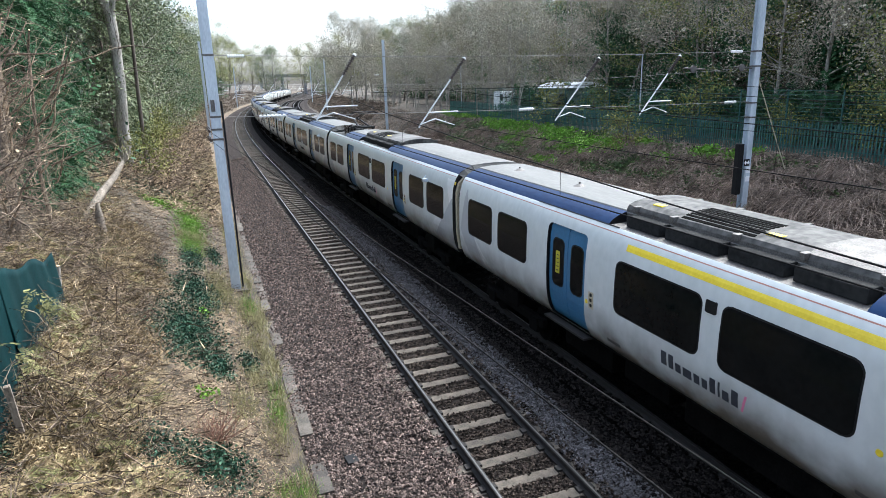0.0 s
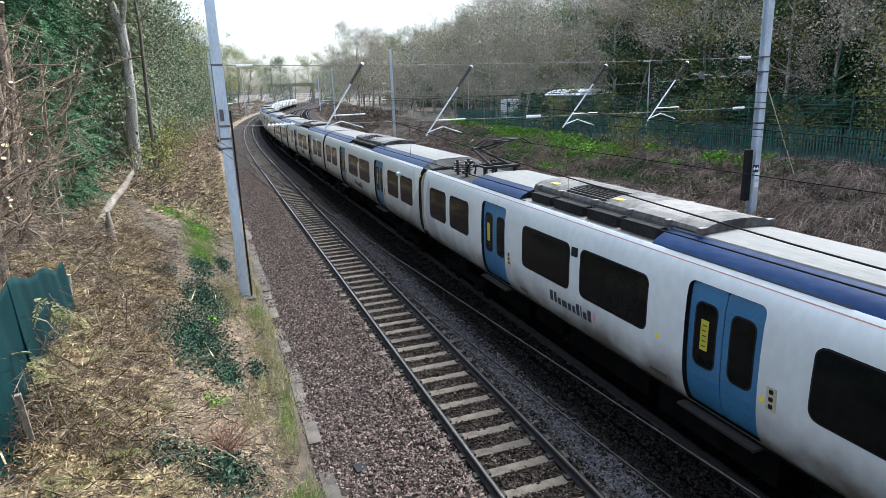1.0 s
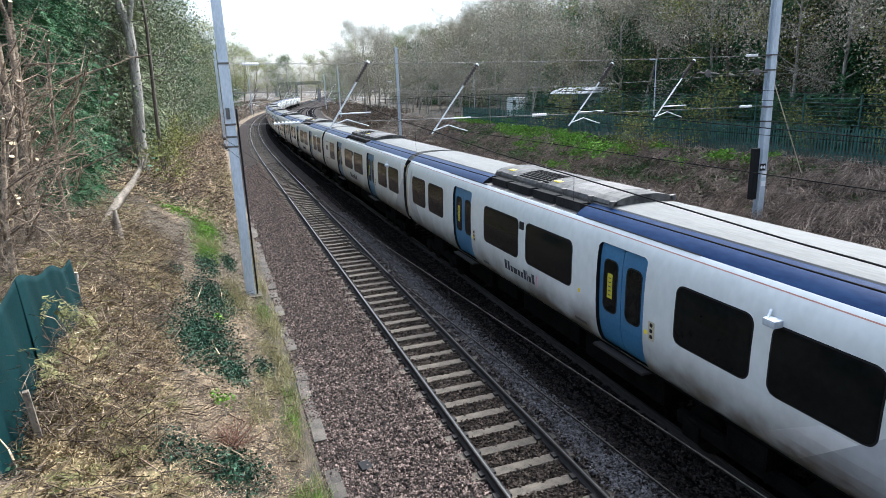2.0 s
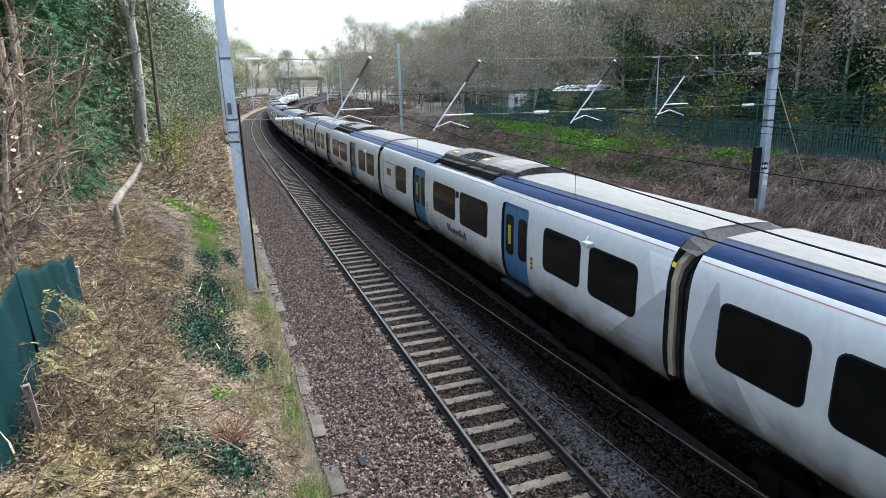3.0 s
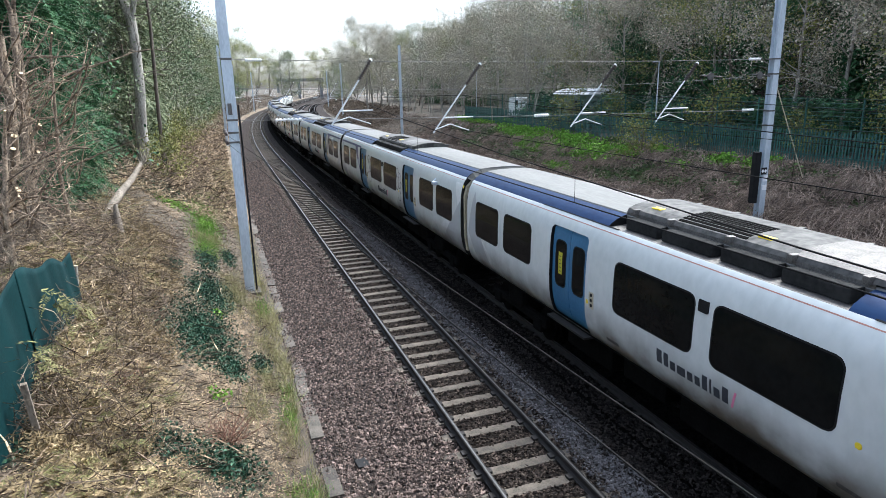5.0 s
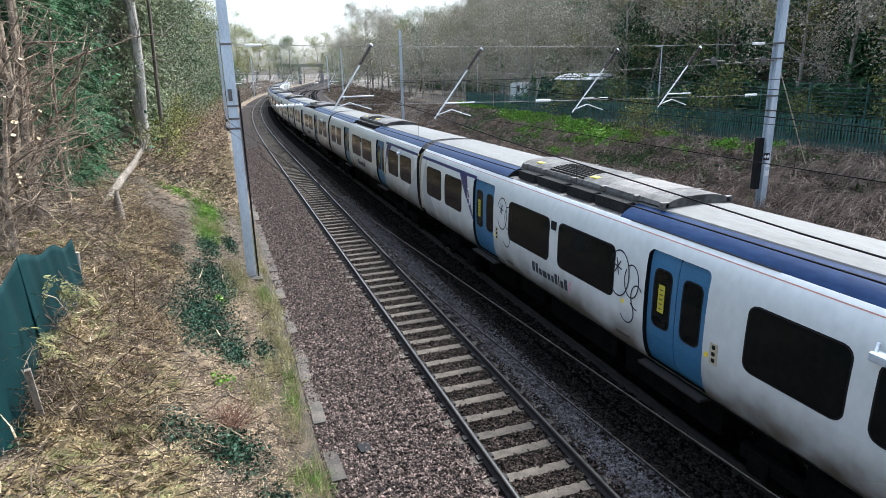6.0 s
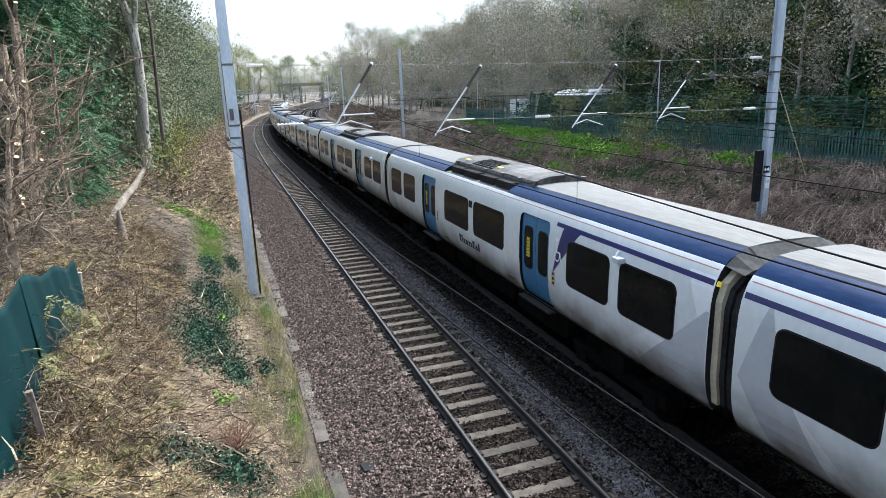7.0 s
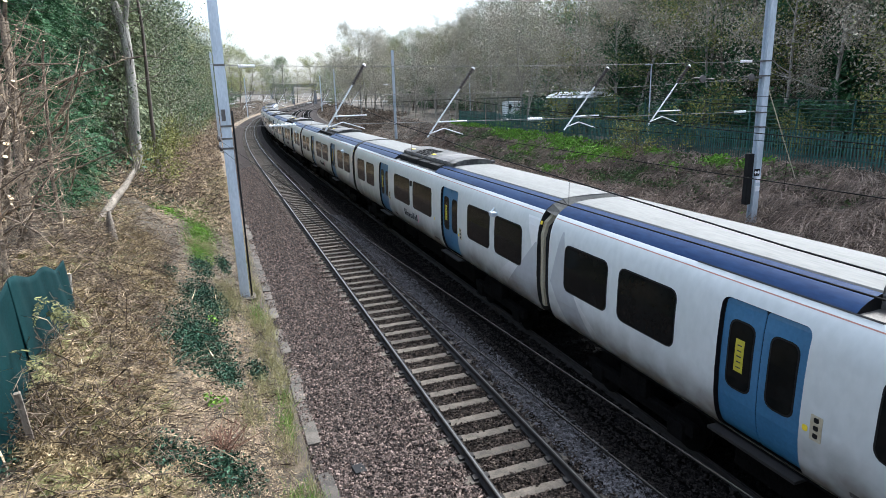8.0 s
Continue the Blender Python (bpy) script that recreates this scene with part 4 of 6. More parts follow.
# ---- ballast stones, litter and plants on the ground ----
def stones(name, x0, x1, y0, y1, n, size, material, label):
    """Loose angular stones strewn over the ballast."""
    u = rng.uniform(0, 1, n)
    y = y0 * (y1 / y0) ** u
    x = rng.uniform(x0, x1, n)
    for c in (NEAR, TRAIN):      # keep the sleepers' tops and the rails clear
        on = (np.abs(x - c) < rng.uniform(0.75, 1.0, len(x))) & (np.abs(((y - 3.0 + 0.32) % 0.64) - 0.32) < rng.normal(0.105, 0.02, len(x))) & (c == NEAR)
        on |= np.abs(np.abs(x - c) - 0.715) < 0.09
        x, y = x[~on], y[~on]
    n = len(x)
    z = ground_z(x, y) + rng.uniform(0.0, 0.03, n) + 0.10 * np.clip(1 - np.abs(np.abs(x - NEAR) - 1.12) / 0.35, 0, 1) + 0.05 * (np.abs(x - NEAR) < 0.8) + 0.08 * (np.abs(x - TRAIN) < 1.4)
    base = np.array([(1, 0, 0), (-1, 0, 0), (0, 1, 0), (0, -1, 0), (0, 0, 1), (0, 0, -1)], float)
    v = base[None] * rng.uniform(0.5, 1.15, (n, 6, 1)) + rng.normal(0, 0.22, (n, 6, 3))
    q, _ = np.linalg.qr(rng.normal(size=(n, 3, 3)))
    v = np.einsum("nij,nkj->nki", q, v) * (size * rng.uniform(0.6, 1.5, n))[:, None, None]
    v[:, :, 2] *= 0.8
    v += np.stack([x + bend(y), y, z], 1)[:, None]
    f = np.array([(0, 2, 4), (2, 1, 4), (1, 3, 4), (3, 0, 4), (2, 0, 5), (1, 2, 5), (3, 1, 5), (0, 3, 5)])
    ob = big_mesh(name, v.reshape(-1, 3), ((np.arange(n) * 6)[:, None, None] + f[None]).reshape(-1, 3), material)
    tagged(ob, label, "ballast", kind="stuff")


# stones under the train, given its shade as their own colour
M_STONE_SHADE = mat("ballast_stone_shade", (0.002, 0.002, 0.002), (0.008, 0.0075, 0.007), 0.95, 0, 8, 60, 0.2, 0.004, per=0.7, spec=0.03)
# strip beside the train: the softer edge of its shade, done in stone colour
M_STONE_HALF_SHADE = mat("ballast_stone_half_shade", (0.006, 0.005, 0.0045), (0.03, 0.025, 0.022), 0.9, 0, 8, 60, 0.2, 0.004, per=0.9, spec=0.1)
stones("oily_ballast", 7.2, 9.5, 6.0, 40, 15000, 0.034, M_STONE_SHADE, "ballast stones under the running line, coloured black for the shade beneath the train")
stones("dull_ballast", 6.0, 7.4, 6.0, 45, 16000, 0.030, M_STONE_HALF_SHADE, "dark brown ballast stones beside the running line, coloured darker for the shade of the train")
M_STONE_BROWN = mat("ballast_stone_brown", (0.012, 0.009, 0.007), (0.075, 0.058, 0.047), 0.9, 0, 8, 60, 0.2, 0.004, per=0.9, spec=0.1)
stones("ballast_stones", 1.05, 3.62, 6.5, 62, 42000, 0.030, M_STONE, "grey-brown angular ballast stones beside the near line")
stones("track_ballast", 3.55, 5.5, 6.5, 62, 27000, 0.030, M_STONE_BROWN, "dark brown ballast stones between the rails")
M_STONE_PALE = mat("ballast_stone_fresh", (0.04, 0.036, 0.036), (0.14, 0.13, 0.132), 0.85, 0, 8, 60, 0.2, 0.004, per=0.5)
stones("fresh_ballast", 5.35, 6.2, 6.5, 34, 9000, 0.030, M_STONE_PALE, "paler fresh ballast stones between the two lines")

M_STRAW = mat("dry_stalk", (0.12, 0.09, 0.055), (0.50, 0.39, 0.26), 0.9, 0, 4, 30, 0.1, 0.002, spec=0.12, per=0.75)
M_TWIG = mat("dead_twig", (0.035, 0.026, 0.02), (0.20, 0.155, 0.115), 0.9, 0, 4, 30, 0.15, 0.003, spec=0.12, per=0.7)
M_CHIP = mat("wood_chip", (0.36, 0.27, 0.16), (0.55, 0.43, 0.28), 0.9, 0, 4, 30, 0.1, 0.002, per=0.4)
M_IVY = mat("ivy_leaf", (0.010, 0.034, 0.022), (0.055, 0.105, 0.062), 0.5, 0, 5, 30, 0.05, 0.002, spec=0.12, per=0.5)
M_GRASS = mat("fresh_grass", (0.07, 0.17, 0.02), (0.19, 0.33, 0.05), 0.7, 0, 3, 30, 0.05, 0.002, spec=0.12, per=0.45)
M_DRYGRASS = mat("faded_grass", (0.20, 0.19, 0.08), (0.36, 0.32, 0.16), 0.8, 0, 3, 30, 0.05, 0.002, per=0.4)
M_BROWNLEAF = mat("withered_frond", (0.07, 0.053, 0.028), (0.38, 0.29, 0.165), 0.85, 0, 1.6, 12, 0.05, 0.002, spec=0.12, per=0.35)
M_BARK = mat("grey_bark", (0.12, 0.108, 0.09), (0.38, 0.355, 0.31), 0.9, 0, 3, 25, 0.6, 0.015, streak=(1, 1, 0.3))
M_BARKDK = mat("brown_bark", (0.06, 0.048, 0.038), (0.15, 0.125, 0.10), 0.9, 0, 3, 25, 0.5, 0.012, streak=(1, 1, 0.3), per=0.2)
M_CUT = mat("fresh_cut_wood", (0.55, 0.40, 0.22), (0.70, 0.54, 0.33), 0.8, 0, 8, 60, 0.1, 0.002)
M_EVERGREEN = mat("evergreen_leaf", (0.008, 0.034, 0.019), (0.065, 0.155, 0.06), 0.6, 0, 0.9, 5, 0.05, 0.003, spec=0.15, per=0.2)
M_IVYTREE = mat("ivy_clad_leaf", (0.04, 0.066, 0.036), (0.26, 0.29, 0.16), 0.6, 0, 0.7, 5, 0.05, 0.003, spec=0.15, per=0.3)
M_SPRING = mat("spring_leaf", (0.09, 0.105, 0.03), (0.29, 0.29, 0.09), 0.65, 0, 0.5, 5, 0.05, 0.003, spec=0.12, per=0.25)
M_BUD = mat("bud_and_twig", (0.19, 0.17, 0.13), (0.45, 0.41, 0.32), 0.85, 0, 0.8, 8, 0.05, 0.003, spec=0.12, per=0.45)


def strew_sticks(name, x0, x1, y0, y1, n, lmin, lmax, r, lift, tilt, material, label, category, keep=None, aim=None):
    y = y0 * (y1 / y0) ** rng.uniform(0, 1, n)
    x = rng.uniform(x0, x1, n)
    if keep is not None:
        k = keep(x, y)
        x, y = x[k], y[k]
        n = len(x)
    z = land_z(x, y) + np.abs(rng.normal(0, lift, n)) + 0.01
    ln = rng.uniform(lmin, lmax, n) * rng.uniform(0.4, 1, n)
    az = rng.uniform(0, 2 * math.pi, n) if aim is None else rng.normal(aim, 0.5, n)
    el = rng.normal(0, tilt, n)
    d = np.stack([np.cos(az) * np.cos(el), np.sin(az) * np.cos(el), np.sin(el)], 1) * ln[:, None]
    c = np.stack([x + bend(y), y, z], 1)
    rr = r * rng.uniform(0.5, 1.6, n)
    kink = rng.normal(0, 0.09, (n, 3)) * ln[:, None]
    m = c + kink
    v, q = joined([rods(c - d / 2, m, rr, rr * 0.8, 3), rods(m, c + d / 2, rr * 0.8, rr * 0.3, 3)])
    ob = big_mesh(name, v, q, material)
    return tagged(ob, label, category, kind="stuff")


def left_strip(x, y):
    return x > -0.31 * y - 1.0


strew_sticks("straw_litter", -6, 0.75, 5.5, 45, 26000, 0.06, 0.30, 0.004, 0.05, 0.25, M_STRAW, "dry straw-coloured stalks littering the near bank", "plant litter", left_strip)
strew_sticks("twig_litter", -6, 0.7, 5.5, 45, 11000, 0.2, 0.9, 0.007, 0.07, 0.25, M_TWIG, "brown dead twigs lying over the near bank", "plant litter", left_strip)
strew_sticks("brushwood", -7, -1.0, 6.5, 40, 3000, 0.4, 1.4, 0.009, 0.25, 0.4, M_TWIG, "tangled heap of cut brown brushwood on the bank", "brushwood", lambda x, y: left_strip(x, y) & (x < -0.115 * y + 0.25))
strew_sticks("heaped_twigs", -4.2, -1.6, 9.0, 24, 5200, 0.3, 1.1, 0.006, 0.42, 0.6, M_TWIG, "heap of tangled dead twigs beside the sheeting", "brushwood", left_strip)
strew_sticks("heaped_straw", -4.4, -1.2, 9.5, 26, 3000, 0.2, 0.7, 0.006, 0.35, 0.6, M_STRAW, "heap of pale dead stalks tangled with the brushwood", "plant litter", lambda x, y: left_strip(x, y) & (x < -0.115 * y - 0.2))
strew_sticks("pale_branches", -6, -0.4, 6.5, 34, 260, 0.4, 1.2, 0.013, 0.28, 0.4, M_STRAW, "pale broken branches lying on the brushwood", "brushwood", left_strip)
strew_sticks("bank_stalks", -6, 0.4, 30, 150, 18000, 0.3, 1.1, 0.016, 0.15, 0.5, M_STRAW, "dry stalks and grass along the far part of the near bank", "plant litter")
strew_sticks("bank_twigs", -6, 0.2, 32, 150, 8000, 0.5, 1.8, 0.018, 0.2, 0.5, M_TWIG, "brown twigs along the far part of the near bank", "plant litter")
strew_sticks("wood_chips", -3.6, 0.5, 6.0, 22, 24000, 0.03, 0.11, 0.006, 0.015, 0.2, M_CHIP, "pale wood chips spread over bare earth", "wood chips", left_strip)


def leaf_patch(name, spots, n, size, height, material, label, category, flat=0.3, aspect=0.8):
    """Low leaves in patches: spots are (x, y, reach across, reach along)."""
    cs = []
    for (x, y, a, b) in spots:
        k = max(20, int(n * a * b))
        ang, rad = rng.uniform(0, 2 * math.pi, k), np.sqrt(rng.uniform(0, 1, k)) * (0.75 + 0.35 * np.sin(5 * rng.uniform(0, 6.28, k)))
        px, py = x + np.cos(ang) * rad * a, y + np.sin(ang) * rad * b
        pz = land_z(px, py) + rng.uniform(0.01, height, k)
        cs.append(np.stack([px + bend(py), py, pz], 1))
    v, q = leaf_quads(np.concatenate(cs), size, flat, aspect)
    return tagged(big_mesh(name, v, q, material), label, category, kind="stuff")


def blades(name, spots, n, h, material, label, w=0.006):
    """Upright grass blades in patches."""
    a_, b_, r_ = [], [], []
    for (x, y, a, b) in spots:
        k = max(20, int(n * a * b))
        px, py = x + rng.normal(0, a * 0.5, k), y + rng.normal(0, b * 0.5, k)
        pz = land_z(px, py) - 0.01
        p = np.stack([px + bend(py), py, pz], 1)
        t = p + np.stack([rng.normal(0, 0.45, k), rng.normal(0, 0.45, k), rng.uniform(0.5, 1.2, k)], 1) * h
        a_.append(p)
        b_.append(t)
    a_, b_ = np.concatenate(a_), np.concatenate(b_)
    v, q = rods(a_, b_, w, w * 0.2, 3)
    return tagged(big_mesh(name, v, q, material), label, "grass", kind="stuff")


leaf_patch("ivy_carpet", [(-0.95, 15.6, 0.95, 2.2), (-1.45, 9.9, 0.85, 0.65), (-0.4, 9.7, 0.6, 0.75), (-0.75, 19.0, 0.75, 1.6), (-0.3, 13.9, 0.35, 1.0), (-2.9, 33, 1.2, 2.5), (-0.9, 22.5, 0.4, 1.8), (-3.2, 10.3, 0.35, 0.5), (0.35, 14.6, 0.25, 0.7), (-1.9, 7.6, 0.5, 0.5), (-3.1, 8.9, 0.35, 0.5), (0.25, 8.5, 0.4, 0.5), (-2.7, 7.2, 0.4, 0.3), (-0.2, 24.0, 0.3, 1.2), (-1.9, 20.5, 0.4, 0.8)], 3000, 0.058, 0.16, M_IVY, "dark green ivy creeping over the near bank", "ivy", 0.45)
leaf_patch("nettle_clumps", [(-0.55, 12.3, 0.25, 0.3), (-0.95, 28.5, 0.3, 1.0), (-0.55, 17.2, 0.2, 0.3), (-2.2, 30.5, 0.8, 1.6)], 900, 0.07, 0.18, M_GRASS, "small fresh green weeds on the near bank", "weeds", 0.2)
blades("fresh_grass", [(-1.0, 28.5, 0.6, 3.4), (-0.9, 24.5, 0.45, 1.6), (0.75, 12.0, 0.18, 0.8), (0.72, 9.3, 0.4, 0.45), (0.8, 13.2, 0.13, 0.5), (0.65, 19.0, 0.2, 0.9), (-1.2, 34.0, 0.7, 3.0)], 1500, 0.22, M_GRASS, "bright green grass tufts along the cess", 0.004)
blades("faded_grass", [(0.55, 18.4, 0.3, 1.2), (0.5, 16.0, 0.25, 0.8), (0.45, 13.6, 0.3, 0.8), (0.75, 15.0, 0.2, 1.0), (-0.6, 38, 0.9, 6), (-0.3, 50, 0.8, 9), (-0.9, 26.0, 0.6, 1.2), (0.7, 21.5, 0.2, 1.6), (0.6, 25, 0.2, 2), (0.65, 11.2, 0.25, 0.8), (0.5, 30, 0.3, 4), (0.7, 8.6, 0.3, 1.0), (0.8, 17.5, 0.15, 1.5), (0.85, 12.8, 0.12, 1.2), (0.95, 9.4, 0.1, 0.8), (0.95, 14.5, 0.1, 1.5), (1.0, 18, 0.08, 2), (0.1, 12.2, 0.3, 0.8), (-0.1, 20, 0.4, 2.0)], 1000, 0.26, M_DRYGRASS, "pale faded grass beside the trough lids")
leaf_patch("withered_fronds", [(-2.62, 8.9, 0.4, 0.6), (-2.55, 10.3, 0.35, 0.7), (-2.6, 12.0, 0.3, 0.8), (-2.9, 12.2, 0.7, 1.1), (-2.3, 9.8, 0.8, 1.2), (-3.0, 15.5, 0.8, 1.5), (-2.2, 18.0, 0.8, 2.0), (-1.9, 13.5, 0.6, 1.2), (-2.6, 22, 0.8, 2.5), (-3.0, 13.8, 0.3, 1.6), (-3.05, 11.4, 0.3, 1.0)], 5200, 0.10, 0.42, M_BROWNLEAF, "withered brown conifer fronds on the brushwood", "plant litter", 0.2, 0.16)


def frond_heap(name, x0, x1, y0, y1, n, material, label, size=0.095, reach=(0.25, 0.6)):
    """Cut conifer sprays lying in overlapping heaps."""
    y = y0 * (y1 / y0) ** rng.uniform(0, 1, n)
    x = rng.uniform(x0, x1, n)
    k = left_strip(x, y) & (x < -0.115 * y - 0.1) & (np.sin(x * 2.3 + y * 0.7) + np.sin(y * 1.6 - x) > -0.9)
    x, y = x[k], y[k]
    n = len(x)
    mound = 0.22 * np.clip(np.sin(x * 2.1 + 0.4) * np.sin(y * 0.9 + x) + 0.35, 0, 1)
    c = np.stack([x + bend(y), y, land_z(x, y) + mound + np.abs(rng.normal(0.06, 0.12, n))], 1)
    az = np.repeat(rng.normal(-0.6, 1.1, n // 6 + 1), 6)[:n]
    d = unit_rows(np.stack([np.cos(az), np.sin(az), rng.normal(0.12, 0.25, n)], 1) + rng.normal(0, 0.25, (n, 3)))
    v, q = feather(rng, c, d, rng.uniform(*reach, n), 24, size, 0.26, 0.25, 0.45)
    return tagged(big_mesh(name, v, q, material), label, "plant litter", kind="stuff")


frond_heap("dead_fronds", -4.6, -0.9, 6.5, 30, 5200, M_BROWNLEAF, "heaped straw-brown dead conifer fronds on the bank")
M_OLIVEFROND = mat("half_dry_frond", (0.07, 0.075, 0.03), (0.27, 0.25, 0.11), 0.8, 0, 1.6, 12, 0.05, 0.002, spec=0.12, per=0.35)
frond_heap("fading_fronds", -4.6, -0.9, 6.5, 26, 1500, M_OLIVEFROND, "olive half-dry conifer cuttings among the brushwood")
def tufted(x, y):
    return np.sin(x * 1.9 + y * 0.31) + np.sin(y * 0.83 - x * 1.1) + 0.8 * np.sin(y * 2.1 + x * 3.0) > -0.2


def open_side(x, y):
    return ~tufted(x, y) | (rng.uniform(0, 1, len(x)) < 0.25)


def arching(name, spots, n, h, r, material, label):
    """Tussocks of long dead blades that rise from a root and arch over to the ground."""
    a_, b_ = [], []
    for x, y, w in spots:
        k = int(n * w)
        px, py = x + rng.normal(0, 0.16 * w, k), y + rng.normal(0, 0.22 * w, k)
        p0 = np.stack([px + bend(py), py, land_z(px, py) - 0.02], 1)
        az = rng.uniform(0, 2 * math.pi, k)
        out = np.stack([np.cos(az) - 0.35, np.sin(az) - 0.15, np.zeros(k)], 1) * (h * w * rng.uniform(0.25, 0.7, k))[:, None]
        up = (h * w * rng.uniform(0.4, 0.95, k))[:, None] * np.array([0, 0, 1.0])
        for s0, s1 in ((0, 0.35), (0.35, 0.7), (0.7, 1.0)):
            f = [p0 + out * t * 1.5 + up * (2.0 * t - 2.0 * t * t * 0.95) for t in (s0, s1)]
            a_.append(f[0])
            b_.append(f[1])
    v, q = rods(np.concatenate(a_), np.concatenate(b_), r, r * 0.75, 3)
    return tagged(big_mesh(name, v, q, material), label, "plant litter", kind="stuff")


M_BRACKEN = mat("dead_bracken", (0.09, 0.07, 0.056), (0.37, 0.29, 0.235), 0.9, 0, 1.2, 14, 0.1, 0.002, spec=0.1, per=0.5)
strew_sticks("bank_brush", 21.2, 26.0, 14, 110, 22000, 0.4, 1.5, 0.013, 0.14, 0.4, M_TWIG, "brown brambles and dead stalks on the far bank", "brushwood", open_side)
g_ = random.Random(44)
arching("dead_tussocks", [(g_.uniform(21.9, 25.8), g_.uniform(12, 22.5), g_.uniform(0.7, 1.3)) for _ in range(90)], 130, 0.85, 0.011, M_BRACKEN, "pale arching tussocks of dead grass around the mast foot")
arching("dead_bracken", [(g_.uniform(21.6, 25.6), 22 * (75 / 22) ** g_.random(), g_.uniform(0.6, 1.2)) for _ in range(230)], 80, 0.75, 0.013, M_BRACKEN, "pinkish brown dead bracken in drifts on the far bank")
strew_sticks("far_brush", 21.4, 28, 95, 300, 9000, 0.6, 2.4, 0.03, 0.25, 0.5, M_TWIG, "brown scrub on the bank far down the line", "brushwood")
strew_sticks("far_scrub", -7, 0.2, 130, 300, 6000, 0.6, 2.4, 0.03, 0.25, 0.5, M_TWIG, "brown scrub beside the line in the distance", "brushwood")
strew_sticks("bank_straw", 21.4, 26.2, 14, 110, 22000, 0.3, 1.0, 0.012, 0.12, 0.45, M_BRACKEN, "pale dry grass and stalks on the far bank", "plant litter", tufted)
leaf_patch("bank_weeds", [(25.3, 43.5, 0.9, 6.0), (25.0, 36, 0.7, 2.5), (25.6, 52, 0.8, 5), (27.3, 64, 1.2, 8), (25.4, 27, 0.5, 1.3), (24.2, 47, 0.6, 3.0), (24.6, 29.5, 0.4, 1.0), (25.5, 32, 0.5, 1.2), (22.7, 40, 0.4, 2.0), (24.4, 38.5, 0.8, 5.0), (25.6, 24.5, 0.5, 1.4), (22.3, 21.6, 0.3, 0.4)], 1100, 0.15, 0.42, M_GRASS, "fresh green weeds below the fence", "weeds", 0.3)
M_BRAMBLE = mat("bramble_leaf", (0.03, 0.055, 0.022), (0.12, 0.17, 0.06), 0.6, 0, 1.5, 12, 0.05, 0.003, spec=0.15, per=0.4)
leaf_patch("bank_ivy", [(25.2, 21.5, 0.6, 4.0), (24.0, 33, 0.9, 3.5), (25.3, 30, 0.6, 4.0), (23.0, 47, 0.6, 5.0), (24.6, 23, 0.9, 2.0), (23.3, 31, 0.7, 4.0), (25.8, 38, 0.7, 3.0), (24.8, 60, 0.9, 8), (23.2, 55, 0.7, 6), (23.6, 26, 0.8, 3), (22.9, 36, 0.5, 4), (24.6, 18.5, 0.8, 1.8), (24.9, 15, 0.9, 1.8), (23.9, 42, 0.7, 4)], 420, 0.15, 0.3, M_BRAMBLE, "dull green brambles on the far bank", "brambles", 0.3)


# ---- trees ----
def branch_out(a, d, length, r, level, segs, tips, gen, spread=0.6, droop=0.0, kids=(3, 5)):
    """Grow one limb as bent pieces, and smaller ones from it."""
    n = 3
    p, dd = a, d.normalized()
    for i in range(n):
        dd = (dd + Vector((gen.gauss(0, 0.13), gen.gauss(0, 0.13), gen.gauss(0.02, 0.1) - droop))).normalized()
        q = p + dd * (length / n)
        segs.append((p, q, r * (1 - 0.28 * i), r * (1 - 0.28 * (i + 1))))
        if level > 0 and (i > 0 or level < 2):
            for _ in range(gen.randint(*kids) // 2 + (i == n - 1)):
                nd = (dd + Vector((gen.gauss(0, spread), gen.gauss(0, spread), gen.gauss(0.12, spread * 0.6)))).normalized()
                branch_out(q, nd, length * gen.uniform(0.45, 0.7), r * 0.45 * gen.uniform(0.7, 1), level - 1, segs, tips, gen, spread, droop, kids)
        p = q
    if level <= 1:
        tips.append(p)


